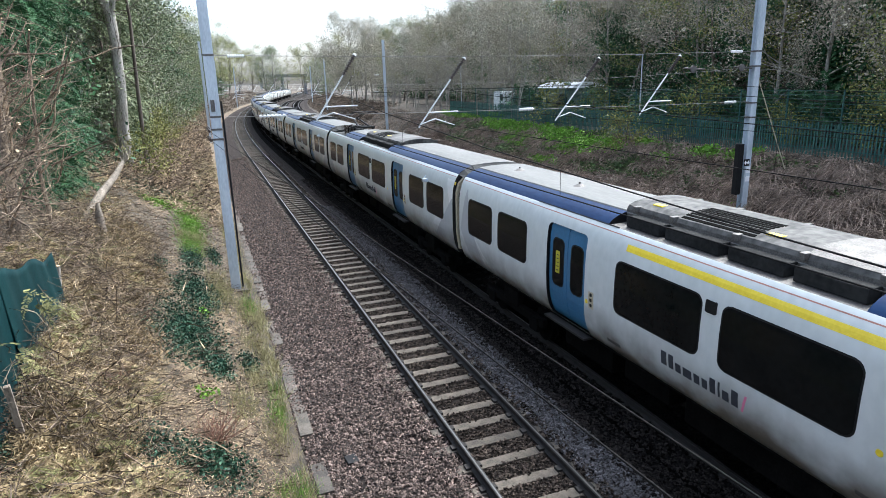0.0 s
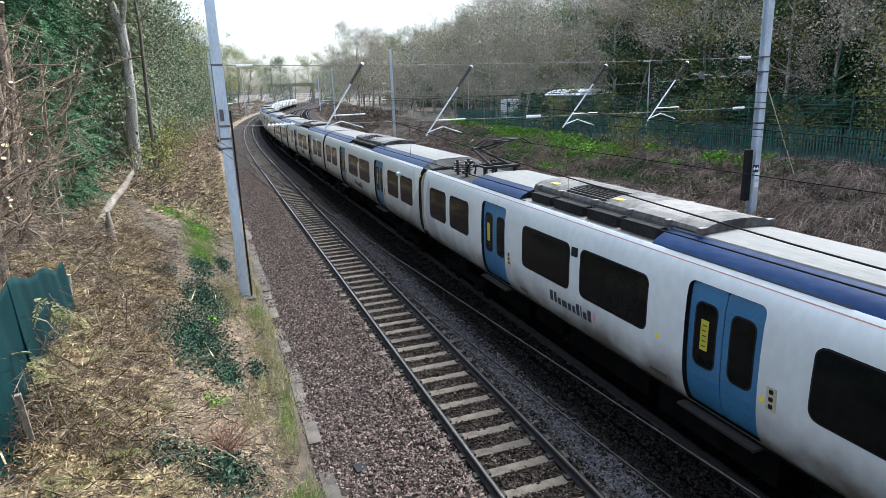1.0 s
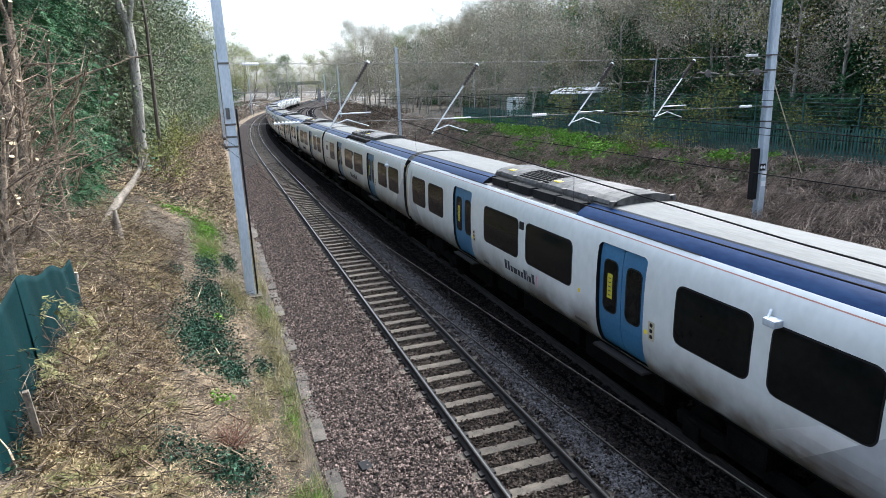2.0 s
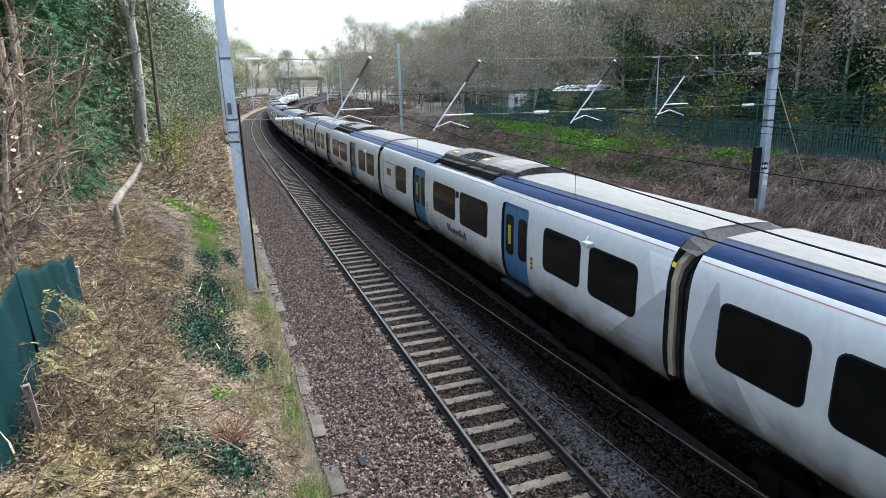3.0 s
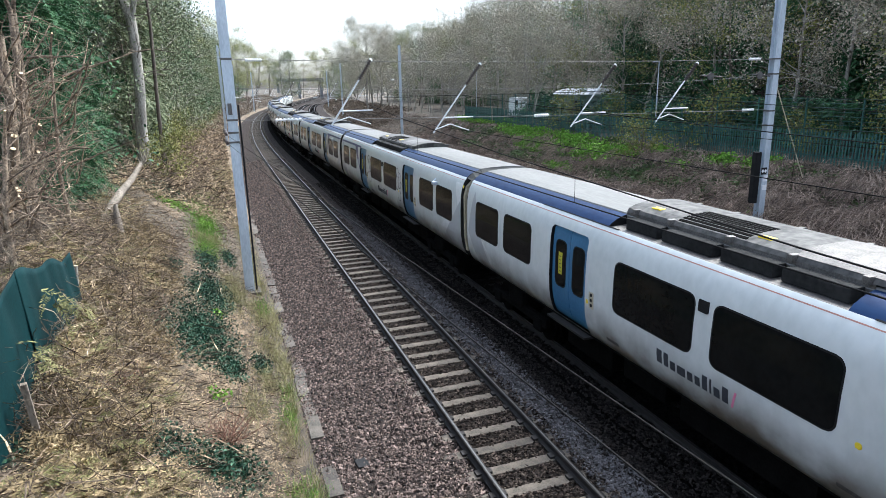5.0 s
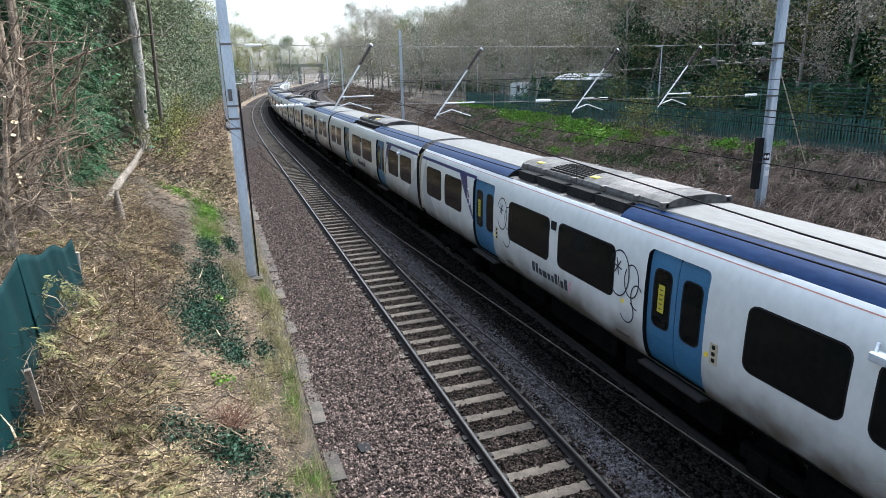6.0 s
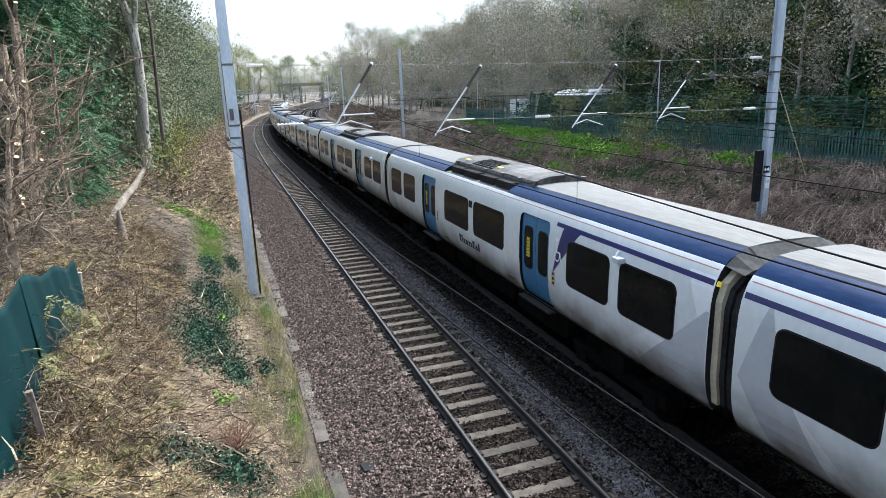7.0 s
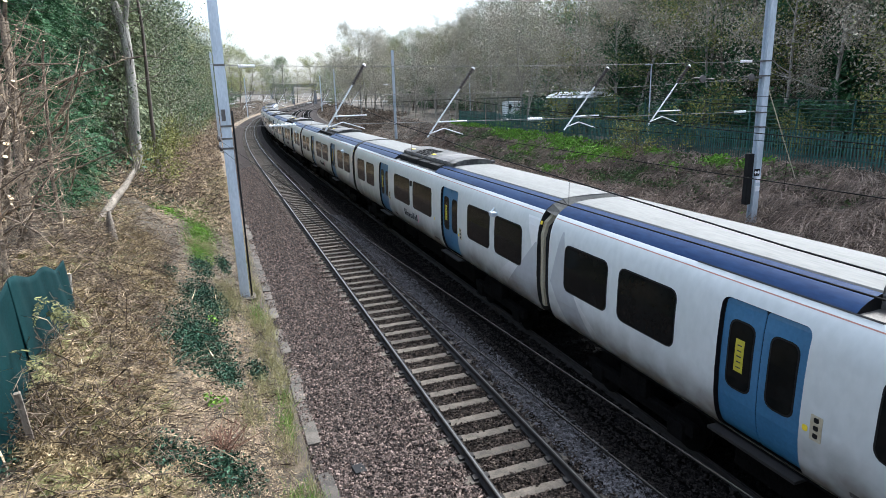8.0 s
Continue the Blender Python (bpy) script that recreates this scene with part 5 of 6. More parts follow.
def make_tree(name, label, h, r, seed, bark, leaf, n_leaf, leaf_size, kind="round", trunk_share=0.35, limbs=9, level=2, spread=0.6, clump=0.5, reach=0.38):
    gen = random.Random(seed)
    root = new(name)
    tagged(root, label, "tree", "trees of the cutting")
    segs, tips = [], []
    p, d = Vector((0, 0, -0.3)), Vector((gen.gauss(0, 0.05), gen.gauss(0, 0.05), 1))
    steps = 7
    for i in range(steps):
        d = (d + Vector((gen.gauss(0, 0.06), gen.gauss(0, 0.06), 0.1))).normalized()
        q = p + d * (h / steps)
        f0, f1 = 1 - 0.8 * i / steps, 1 - 0.8 * (i + 1) / steps
        segs.append((p, q, r * f0, r * f1))
        frac = (i + 1) / steps
        if frac > trunk_share:
            for _ in range(max(1, round(limbs / (steps * (1 - trunk_share))))):
                az = gen.uniform(0, 2 * math.pi)
                up = gen.uniform(0.15, 0.9) if kind != "cone" else gen.uniform(-0.25, 0.15)
                ln = h * reach * (gen.uniform(0.6, 1.1)) * ((1.25 - frac) if kind == "cone" else (1.1 - 0.5 * abs(frac - 0.6)))
                branch_out(p.lerp(q, gen.random()), Vector((math.cos(az), math.sin(az), up)), ln, r * 0.4 * f1 + 0.01, level, segs, tips, gen, spread)
        p = q
    tips.append(p)
    v, q = rods([s[0] for s in segs], [s[1] for s in segs], np.array([s[2] for s in segs]), np.array([max(s[3], 0.006) for s in segs]), 5)
    big_mesh("trunk", v, q, bark, root, smooth=True)
    if n_leaf:
        t = np.array([tuple(x) for x in tips] + [tuple(s[1]) for s in segs if s[2] < r * 0.3])
        c = t[rng.integers(0, len(t), n_leaf)] + rng.normal(0, clump, (n_leaf, 3)) * np.array([1, 1, 0.8])
        c = c[c[:, 2] > 0.1]
        v, q = leaf_quads(c, leaf_size, 0.1, 0.55)
        big_mesh("crown", v, q, leaf, root)
    return root


KINDS = {
    "evergreen": [make_tree("evergreen_tree", "dense dark evergreen tree on the cutting slope", 12, 0.22, 11 + i, M_BARKDK, M_EVERGREEN, 11000, 0.22, "cone", 0.05, 26, 1, 0.5, 0.45, 0.28) for i in range(2)],
    "ivy": [make_tree("ivy_clad_tree", "tall tree clad in dull green ivy", 13, 0.26, 31 + i, M_BARK, M_IVYTREE, 13000, 0.15, "round", 0.12, 16, 1, 0.6, 0.6, 0.26) for i in range(2)],
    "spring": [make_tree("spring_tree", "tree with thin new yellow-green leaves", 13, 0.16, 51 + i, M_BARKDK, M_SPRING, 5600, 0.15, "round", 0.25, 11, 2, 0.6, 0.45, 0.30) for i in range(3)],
    "bare": [make_tree("bare_tree", "leafless grey-brown tree with fine twigs", 14, 0.15, 71 + i, M_BARK, M_BUD, 5200, 0.13, "round", 0.25, 12, 2, 0.55, 0.5, 0.30) for i in range(3)],
    "twiggy": [make_tree("twiggy_tree", "grey-brown tree with a dense dome of fine bare twigs", 14, 0.17, 131 + i, M_BARK, M_BUD, 15000, 0.15, "round", 0.2, 16, 2, 0.6, 0.6, 0.28) for i in range(2)],
    "sapling": [make_tree("sapling", "slender bare sapling behind the bank", 8, 0.06, 91 + i, M_BARK, M_BUD, 420, 0.11, "round", 0.35, 8, 1, 0.35, 0.35, 0.16) for i in range(3)],
    "shrub": [make_tree("shrub", "low leafy green shrub", 2.6, 0.06, 111 + i, M_BARKDK, M_SPRING, 1500, 0.13, "round", 0.05, 12, 1, 0.7, 0.3, 0.5) for i in range(2)],
}
USED = set()


def plant(kind, x, y, s=1.0, z=None):
    i = random.randrange(len(KINDS[kind]))
    src = KINDS[kind][i]
    zz = float(land_z(x, y)) if z is None else z
    m = pose(x + float(bend(y)), y, zz, random.uniform(-2, 2), random.uniform(-2, 2), random.uniform(0, 360)) @ Matrix.Diagonal((s * random.uniform(0.9, 1.1), s * random.uniform(0.9, 1.1), s, 1))
    if (kind, i) in USED:
        ob = copy_thing(src, m)
        ob.scale = m.to_scale()
    else:
        USED.add((kind, i))
        src.matrix_basis = m


# left bank: evergreens near, mixed trees onward
for x, y, s in ((-10.5, 23.5, 1.0), (-9.0, 28.5, 1.05), (-8.6, 33, 1.1)):
    plant("evergreen", x, y, s)
for x, y, s in ((-6.4, 36, 1.0), (-5.6, 42, 0.95), (-7.5, 39, 1.1), (-5.4, 48, 1.0), (-7, 45, 1.1), (-4.6, 56, 1.0), (-6.5, 53, 1.1)):
    plant("ivy", x, y, s)
for y in range(60, 200, 7):
    plant(random.choice(("ivy", "ivy", "evergreen", "spring")), random.uniform(-7.5, -5.0) , y, random.uniform(0.85, 1.1))
for y in range(24, 200, 11):
    plant(random.choice(("ivy", "evergreen", "bare")), random.uniform(-15, -9.5), y, random.uniform(1.0, 1.3))
for x, y in ((-3.4, 44), (-3.0, 58), (-3.2, 70), (-2.9, 36), (-2.8, 86), (-3.0, 105), (-3.6, 49), (-2.6, 118)):
    plant("shrub", x, y, random.uniform(0.7, 1.0))

for x, y, s in ((-4.2, 62, 0.9), (-3.9, 76, 0.9), (-4.1, 90, 0.95), (-3.8, 104, 1.0), (-3.9, 122, 1.0)):
    plant("ivy", x, y, s)

# right bank: behind the fence
for y in np.arange(9, 52, 3.1):
    plant("evergreen", 35.5 + random.uniform(-1, 1.5), float(y), random.uniform(0.85, 1.15))
for y in range(10, 130, 5):
    plant(random.choice(("spring", "bare", "bare", "bare", "spring")), random.uniform(31, 35), y + random.uniform(-1.5, 1.5), random.uniform(0.8, 1.0))
for y in range(14, 170, 6):
    plant(random.choice(("evergreen", "evergreen", "ivy", "bare")), random.uniform(37, 44), y + random.uniform(-2, 2), random.uniform(1.0, 1.25))
for y in range(20, 200, 9):
    plant(random.choice(("ivy", "evergreen", "bare")), random.uniform(48, 58), y, random.uniform(1.2, 1.5))
for y in np.arange(50, 118, 1.7):
    plant("sapling", random.uniform(26.5, 30), float(y), random.uniform(0.75, 1.15))
for x, y in ((28.2, 24), (28.6, 20), (27.8, 31), (28.5, 42), (25.0, 33.5), (27.2, 46), (28.0, 17.5)):
    plant("shrub", x, y, random.uniform(0.7, 1.3))
for y in range(125, 330, 9):
    plant(random.choice(("bare", "spring", "bare", "ivy")), random.uniform(25, 34), y, random.uniform(0.8, 1.05))
# the tree that stands clear on the skyline, and the far screen of trees
for x, y, s in ((25.4, 121, 1.0), (26.8, 124, 1.08), (27.6, 118, 0.95)):
    plant("twiggy", x, y, s)
for x, y, s in ((32.6, 15, 0.8), (33.2, 22, 0.9), (32.2, 29, 0.75), (33.4, 37, 0.85), (32.3, 46, 0.8), (33.3, 54, 0.85), (32.4, 63, 0.8), (33.2, 73, 0.85), (32.4, 84, 0.8), (33.0, 96, 0.8)):
    plant("twiggy", x, y, s)
for x, y, s in ((31.2, 12.8, 0.75), (31.4, 18.0, 0.7), (31.6, 33.5, 0.7)):
    plant("spring", x, y, s)
# far trees are mostly the pale spring kind, whose light colour stands in for haze
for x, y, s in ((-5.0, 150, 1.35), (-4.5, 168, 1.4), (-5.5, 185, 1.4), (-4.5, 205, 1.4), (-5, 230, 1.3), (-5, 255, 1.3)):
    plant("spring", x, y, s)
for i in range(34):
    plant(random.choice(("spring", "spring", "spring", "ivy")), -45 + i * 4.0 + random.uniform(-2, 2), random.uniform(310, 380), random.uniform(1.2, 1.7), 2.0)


for (kk, trees) in KINDS.items():
    for ii, tr in enumerate(trees):
        if (kk, ii) not in USED:
            for ch in list(tr.children_recursive) + [tr]:
                bpy.data.objects.remove(ch)


# ---- single features of the left bank ----
def limb_mesh(name, label, category, pts, radii, bark, cut_ends=False):
    root = new(name)
    tagged(root, label, category)
    P = np.array(pts, float)
    n, k = len(P), 9
    v = []
    for i in range(n):
        d = P[min(i + 1, n - 1)] - P[max(i - 1, 0)]
        d /= np.linalg.norm(d)
        e1 = np.cross(d, (0.3, 1, 0.1))
        e1 /= np.linalg.norm(e1)
        e2 = np.cross(d, e1)
        for j in range(k):
            w = 2 * math.pi * j / k
            rr = radii[i] * (1 + 0.12 * math.sin(3 * w + i) + 0.05 * math.sin(7 * w + 2 * i))
            v.append(P[i] + rr * (math.cos(w) * e1 + math.sin(w) * e2))
    f = [(i * k + j, i * k + (j + 1) % k, (i + 1) * k + (j + 1) % k, (i + 1) * k + j) for i in range(n - 1) for j in range(k)]
    mesh_ob("bole", v, f, bark, root, smooth=True)
    c = P[-1] + 0.004 * (P[-1] - P[-2]) / np.linalg.norm(P[-1] - P[-2])
    mesh_ob("cut_face", [c + (np.array(v[(n - 1) * k + j]) - P[-1]) * 0.98 for j in range(k)], [tuple(range(k))], M_CUT if cut_ends else bark, root)
    return root


def twigs_on(root, pts, n, ln, r, material, name="twig", seed=3):
    g = np.random.default_rng(seed)
    P = np.array(pts, float)
    i = g.integers(0, len(P) - 1, n)
    a = P[i] + (P[i + 1] - P[i]) * g.uniform(0, 1, (n, 1))
    d = g.normal(size=(n, 3)) * np.array([1, 1, 0.8]) + np.array([0, 0, 0.25])
    d /= np.linalg.norm(d, axis=1, keepdims=True)
    l = (ln * g.uniform(0.25, 1.2, n))[:, None]
    m = a + d * l * 0.5
    d2 = d + g.normal(0, 0.55, (n, 3)) - np.array([0, 0, 0.2])
    e = m + d2 * l * 0.5
    d3 = d2 + g.normal(0, 0.7, (n, 3))
    v, q = joined([rods(a, m, r, r * 0.7, 4), rods(m, e, r * 0.7, r * 0.3, 4), rods(m, m + d3 * l * 0.45, r * 0.5, r * 0.2, 3), rods(e, e + (d3 + d2) * l * 0.2, r * 0.3, r * 0.15, 3)])
    ob = big_mesh(name, v, q, material, root)
    ob["kind"] = "stuff"


# tall grey trunk
TP = [(-4.0, 37.5, 2.0), (-3.95, 37.6, 4.5), (-3.75, 37.5, 6.5), (-3.7, 37.5, 8.5), (-3.75, 37.5, 10.0), (-4.15, 37.5, 11.5), (-4.6, 37.6, 13.5), (-4.8, 37.5, 15.5)]
tr = limb_mesh("grey_tree", "tall pale grey trunk with a forked crown of bare limbs", "tree", TP, [0.36, 0.29, 0.26, 0.24, 0.24, 0.19, 0.15, 0.08], M_BARK)
fork = [(-3.75, 37.5, 9.7), (-3.4, 37.4, 11.0), (-3.25, 37.3, 12.5), (-2.9, 37.3, 14.5)]
v_, q_ = rods(fork[:-1], fork[1:], np.array([0.17, 0.13, 0.1]), np.array([0.13, 0.1, 0.05]), 7)
big_mesh("limb", v_, q_, M_BARK, tr, smooth=True)
twigs_on(tr, TP[2:], 60, 2.2, 0.025, M_BARKDK, seed=4)
# second stem behind it
limb_mesh("grey_tree", "slim grey trunk behind the ivy-clad trees", "tree", [(-3.2, 39, 2.2), (-3.1, 39, 6), (-2.95, 39, 10), (-3.1, 39, 15)], [0.12, 0.10, 0.08, 0.05], M_BARKDK)
# leaning broken trunk
M_DRIFT = mat("barkless_wood", (0.07, 0.056, 0.042), (0.28, 0.235, 0.185), 0.85, 0, 2.5, 25, 0.5, 0.006, streak=(1, 1, 0.4))
lean = [(-3.95, 21.3, 1.75), (-3.84, 22.4, 2.45), (-3.5, 23.8, 2.95), (-3.2, 25.0, 3.3), (-2.75, 26.0, 4.0)]
lt = limb_mesh("broken_trunk", "pale barkless broken trunk leaning over the brushwood", "tree trunk", lean, [0.17, 0.15, 0.14, 0.12, 0.05], M_DRIFT)
limb_mesh("tree_stump", "pale splintered stump standing in the brushwood", "tree stump", [(-3.3, 21.4, 1.6), (-3.32, 21.4, 2.4), (-3.3, 21.45, 3.0)], [0.20, 0.15, 0.05], M_DRIFT)
for sp in range(7):          # splinters round the broken end
    a_ = Vector((-2.92 + 0.035 * sp, 25.7 - 0.03 * (sp % 3), 3.72 + 0.02 * sp))
    bm = bmesh.new()
    rod(bm, a_, a_ + Vector((0.10 * (sp % 3) - 0.08, 0.15, 0.30 + 0.09 * (sp % 4))), 0.035, 0.006, 5)
    part("splinter", bm, M_DRIFT, lt)
limb_mesh("tree_stump", "short grey stump beside the green sheeting", "tree stump", [(-3.35, 14.9, 1.7), (-3.3, 14.9, 2.3), (-3.25, 14.9, 2.75)], [0.07, 0.06, 0.05], M_BARK, True)
# lopped trees with cut ends
M_LOP = mat("lopped_bark", (0.05, 0.036, 0.026), (0.33, 0.25, 0.17), 0.9, 0, 4, 22, 0.6, 0.015, per=0.5)
for i, (pts, rad) in enumerate((
        ([(-5.0, 16.8, 2.4), (-4.85, 16.9, 3.9), (-4.55, 17.0, 5.0), (-4.42, 17.0, 6.3), (-4.40, 17.0, 7.6)], [0.15, 0.14, 0.13, 0.11, 0.09]),
        ([(-4.75, 18.5, 2.5), (-4.7, 18.5, 4.6), (-4.55, 18.5, 6.4), (-4.45, 18.5, 8.3)], [0.10, 0.09, 0.08, 0.06]),
        ([(-5.3, 15.6, 2.6), (-4.75, 15.7, 3.6), (-4.3, 15.8, 4.8)], [0.11, 0.1, 0.08]),
        ([(-5.2, 20.0, 2.7), (-4.9, 20.0, 5.2), (-4.75, 20.0, 8.4)], [0.12, 0.1, 0.08]),
        ([(-4.2, 19.6, 2.3), (-4.25, 19.6, 4.2), (-3.95, 19.5, 7.4)], [0.06, 0.05, 0.03]),
        ([(-4.4, 15.0, 2.4), (-4.35, 15.0, 4.0), (-4.1, 15.0, 5.6)], [0.06, 0.05, 0.04]))):
    lop = limb_mesh("lopped_tree", "lopped brown tree with pale cut ends and dead twigs", "tree", pts, rad, M_LOP, True)
    lop["group"] = "lopped trees"
    twigs_on(lop, pts, 34, 1.5, 0.014, M_LOP, seed=20 + i)
    gb = random.Random(60 + i)
    for j in range(9):
        p = Vector(pts[0]).lerp(Vector(pts[-1]), gb.uniform(0.15, 1.0)) + Vector((gb.uniform(-0.3, 0.3), gb.uniform(-0.4, 0.4), 0))
        dd = Vector((gb.uniform(0.2, 1.0), gb.uniform(-0.8, 0.3), gb.uniform(0.15, 0.8))).normalized()
        ln, r0, line = gb.uniform(1.0, 2.4), gb.uniform(0.018, 0.042), [p]
        for _ in range(5):
            dd = (dd + Vector((gb.gauss(0, 0.16), gb.gauss(0, 0.16), gb.gauss(-0.03, 0.14)))).normalized()
            line.append(line[-1] + dd * ln / 5)
        rr = np.array([r0 * (1 - 0.15 * q) for q in range(5)])
        v_, q_ = rods(line[:-1], line[1:], rr, rr * 0.85, 6)
        bough = big_mesh("bough", v_, q_, M_LOP, lop, smooth=True)
        twigs_on(bough, line, 9, 0.7, 0.008, M_LOP, seed=200 + 10 * i + j)
        if j % 2:
            bm = bmesh.new()
            rod(bm, line[-1], line[-1] + dd * 0.012, r0 * 0.45)
            part("cut_face", bm, M_CUT, bough)
    for j in range(3):
        a = Vector(pts[1 + j % (len(pts) - 1)])
        b = a + Vector((0.35 - 0.2 * j, -0.25, 0.35 + 0.1 * j))
        bm = bmesh.new()
        rod(bm, a, b, rad[1] * 0.6, rad[1] * 0.5)
        st_ = part("lopped_limb", bm, M_LOP, lop)
        bm = bmesh.new()
        rod(bm, b, b + (b - a).normalized() * 0.012, rad[1] * 0.5)
        part("cut_face", bm, M_CUT, st_)

# reddish bush of bare shoots on the open earth, and cuttings caught on the sheeting
M_SHOOT = mat("reddish_shoot", (0.09, 0.045, 0.03), (0.25, 0.13, 0.085), 0.8, 0, 4, 30, 0.1, 0.002, per=0.4)
for bx, by, bh in ((-0.45, 10.6, 0.55), (-2.15, 11.3, 0.5)):
    bush = new("bare_bush")
    tagged(bush, "low bush of reddish bare shoots on chipped earth", "bush")
    gz = float(land_z(bx, by))
    gs = np.random.default_rng(int(by * 10))
    a0 = np.stack([bx + gs.normal(0, 0.10, 90), by + gs.normal(0, 0.10, 90), np.full(90, gz - 0.03)], 1)
    b0 = a0 + np.stack([gs.normal(0, 0.22, 90), gs.normal(0, 0.22, 90), bh * gs.uniform(0.4, 0.8, 90)], 1)
    c0 = b0 + np.stack([gs.normal(0, 0.12, 90), gs.normal(0, 0.12, 90), bh * gs.uniform(0.1, 0.4, 90)], 1)
    v_, q_ = joined([rods(a0, b0, 0.006, 0.004, 4), rods(b0, c0, 0.004, 0.0015, 3)])
    big_mesh("shoot", v_, q_, M_SHOOT, bush)["kind"] = "stuff"
for hx, hy, hz in ((-2.92, 11.6, 3.05), (-2.9, 9.9, 2.7), (-2.85, 12.9, 2.35)):
    cut = new("conifer_cutting")
    tagged(cut, "green conifer cutting caught in front of the sheeting", "conifer cutting", "conifer cuttings")
    gs = np.random.default_rng(int(hy * 10))
    c0 = np.array([hx, hy, hz]) + gs.normal(0, 0.12, (9, 3))
    d0 = unit_rows(gs.normal(0, 0.5, (9, 3)) + np.array([0.5, -0.4, -0.3]))
    v_, q_ = feather(gs, c0, d0, gs.uniform(0.3, 0.55, 9), 26, 0.10, 0.28, 0.35)
    big_mesh("spray", v_, q_, M_OLIVEFROND, cut)
    bm = bmesh.new()
    rod(bm, (hx + 0.05, hy + 0.3, float(land_z(hx, hy)) - 0.05), (hx, hy, hz), 0.012, 0.006, 6)
    part("stem", bm, M_BARKDK, cut)

# hanging evergreen sprays on the nearest hedge


def hedge(name, label, x0, x1, y0, y1, z0, z1, n, size, material, seed, length=0.9, lean=(0.7, -0.35, -0.3)):
    """A tall uneven screen of foliage: flat drooping sprays gathered into boughs, with gaps between them."""
    g = np.random.default_rng(seed)
    per_bough, leaves = 14, 22
    m = n // (per_bough * leaves)
    bough = np.stack([g.uniform(x0, x1, m), g.uniform(y0, y1, m), g.uniform(z0, z1, m)], 1)
    ragged = z1 - (z1 - z0) * (0.10 + 0.10 * np.sin(bough[:, 1] * 0.55 + seed) + 0.08 * np.sin(bough[:, 1] * 1.3))
    bough = bough[bough[:, 2] < ragged]
    reach = length * 1.0
    c = (bough[:, None] + g.normal(0, 1, (len(bough), per_bough, 3)) * np.array([0.45, 0.55, 0.28]) * reach).reshape(-1, 3)
    bd = np.repeat(g.normal(0, 0.45, (len(bough), 3)) * np.array([1, 1, 0.5]), per_bough, axis=0)
    d = unit_rows(np.array(lean) + bd + g.normal(0, 0.3, (len(c), 3)))
    v, q = feather(g, c, d, length * g.uniform(0.6, 1.2, len(c)), leaves, size * 1.5, 0.32, 0.35)
    root = new(name)
    tagged(root, label, "tree")
    big_mesh("crown", v, q, material, root)
    v, q = rods(np.repeat(bough, 2, axis=0) - np.array([0.8, 0, 0]), c[::per_bough // 2][:2 * len(bough)], 0.02, 0.006, 3)
    big_mesh("branch", v, q, M_BARKDK, root)["kind"] = "stuff"
    for yy in np.arange(y0 + 0.4, y1, max(1.5, (y1 - y0) / 6)):
        bm = bmesh.new()
        rod(bm, ((x0 + x1) / 2, yy, 2.0), ((x0 + x1) / 2, yy, z1 * 0.85), 0.1, 0.03)
        part("trunk", bm, M_BARKDK, root)


hedge("cypress_screen", "tall dark green cypress with drooping sprays", -6.3, -4.7, 22.5, 29.5, 3.2, 14.5, 120000, 0.10, M_EVERGREEN, 5)
hedge("cypress_screen", "tall dark cypress behind the lopped trees", -9.2, -7.4, 20.5, 27.0, 3.4, 15.0, 80000, 0.12, M_EVERGREEN, 6)
hedge("ivy_screen", "dull green ivy hanging on trees along the bank", -5.2, -3.9, 39, 50.0, 3.0, 14.5, 90000, 0.13, M_IVYTREE, 8, 0.8)
hedge("dark_screen", "dark dense evergreen belt behind the fence", 38, 43, 8, 75, 2.5, 17, 130000, 0.26, M_EVERGREEN, 9, 1.9, (-0.7, -0.4, -0.25))
hedge("dark_screen", "grey-brown twiggy belt further along behind the fence", 40, 45, 75, 150, 2.5, 12, 60000, 0.24, M_BUD, 10, 1.9, (-0.7, -0.4, -0.25))
hedge("wood_edge", "dark edge of a wood on the rise beyond the fence", 46, 52, 5, 125, 3, 19, 110000, 0.36, M_EVERGREEN, 13, 2.4, (-0.7, -0.4, -0.25))
hedge("laurel_hedge", "dark green laurel hedge close behind the mesh fence", 29.2, 31.0, 14, 60, 2.4, 5.4, 70000, 0.17, M_EVERGREEN, 12, 0.9, (-0.7, -0.4, -0.1))


# green sheeting on the garden boundary
def sheeting(name, y0, y1, x0, x1, zb, zt, zt1, seed):
    g = random.Random(seed)
    n, m = 46, 18
    v = []
    for i in range(n + 1):
        s = i / n
        for j in range(m + 1):
            t = j / m
            fold = 0.02 * math.sin(s * 13 + 2 * math.sin(s * 5 + t * 2)) * (1 - 0.35 * t) + 0.006 * math.sin(s * 37 + t * 5)
            sagz = 0.035 * math.sin(s * math.pi * 3) ** 2 * t
            v.append((x0 + (x1 - x0) * s + fold + 0.14 * (1 - t), y0 + (y1 - y0) * s, zb + 0.06 * math.sin(s * 14) + (zt + (zt1 - zt) * s - zb) * t - sagz))
    k = m + 1
    f = [(i * k + j, (i + 1) * k + j, (i + 1) * k + j + 1, i * k + j + 1) for i in range(n) for j in range(m)]
    ob = mesh_ob(name, v, f, M_SHEET, smooth=True)
    so = ob.modifiers.new("thickness", "SOLIDIFY")
    so.thickness = 0.006
    return tagged(ob, "dark teal green plastic sheeting hung along the boundary", "sheeting", "green sheeting")


M_SHEET = mat("teal_sheeting", (0.001, 0.013, 0.0145), (0.003, 0.026, 0.028), 0.8, 0, 2, 60, 0.25, 0.006, spec=0.12, streak=(1, 1, 0.3))
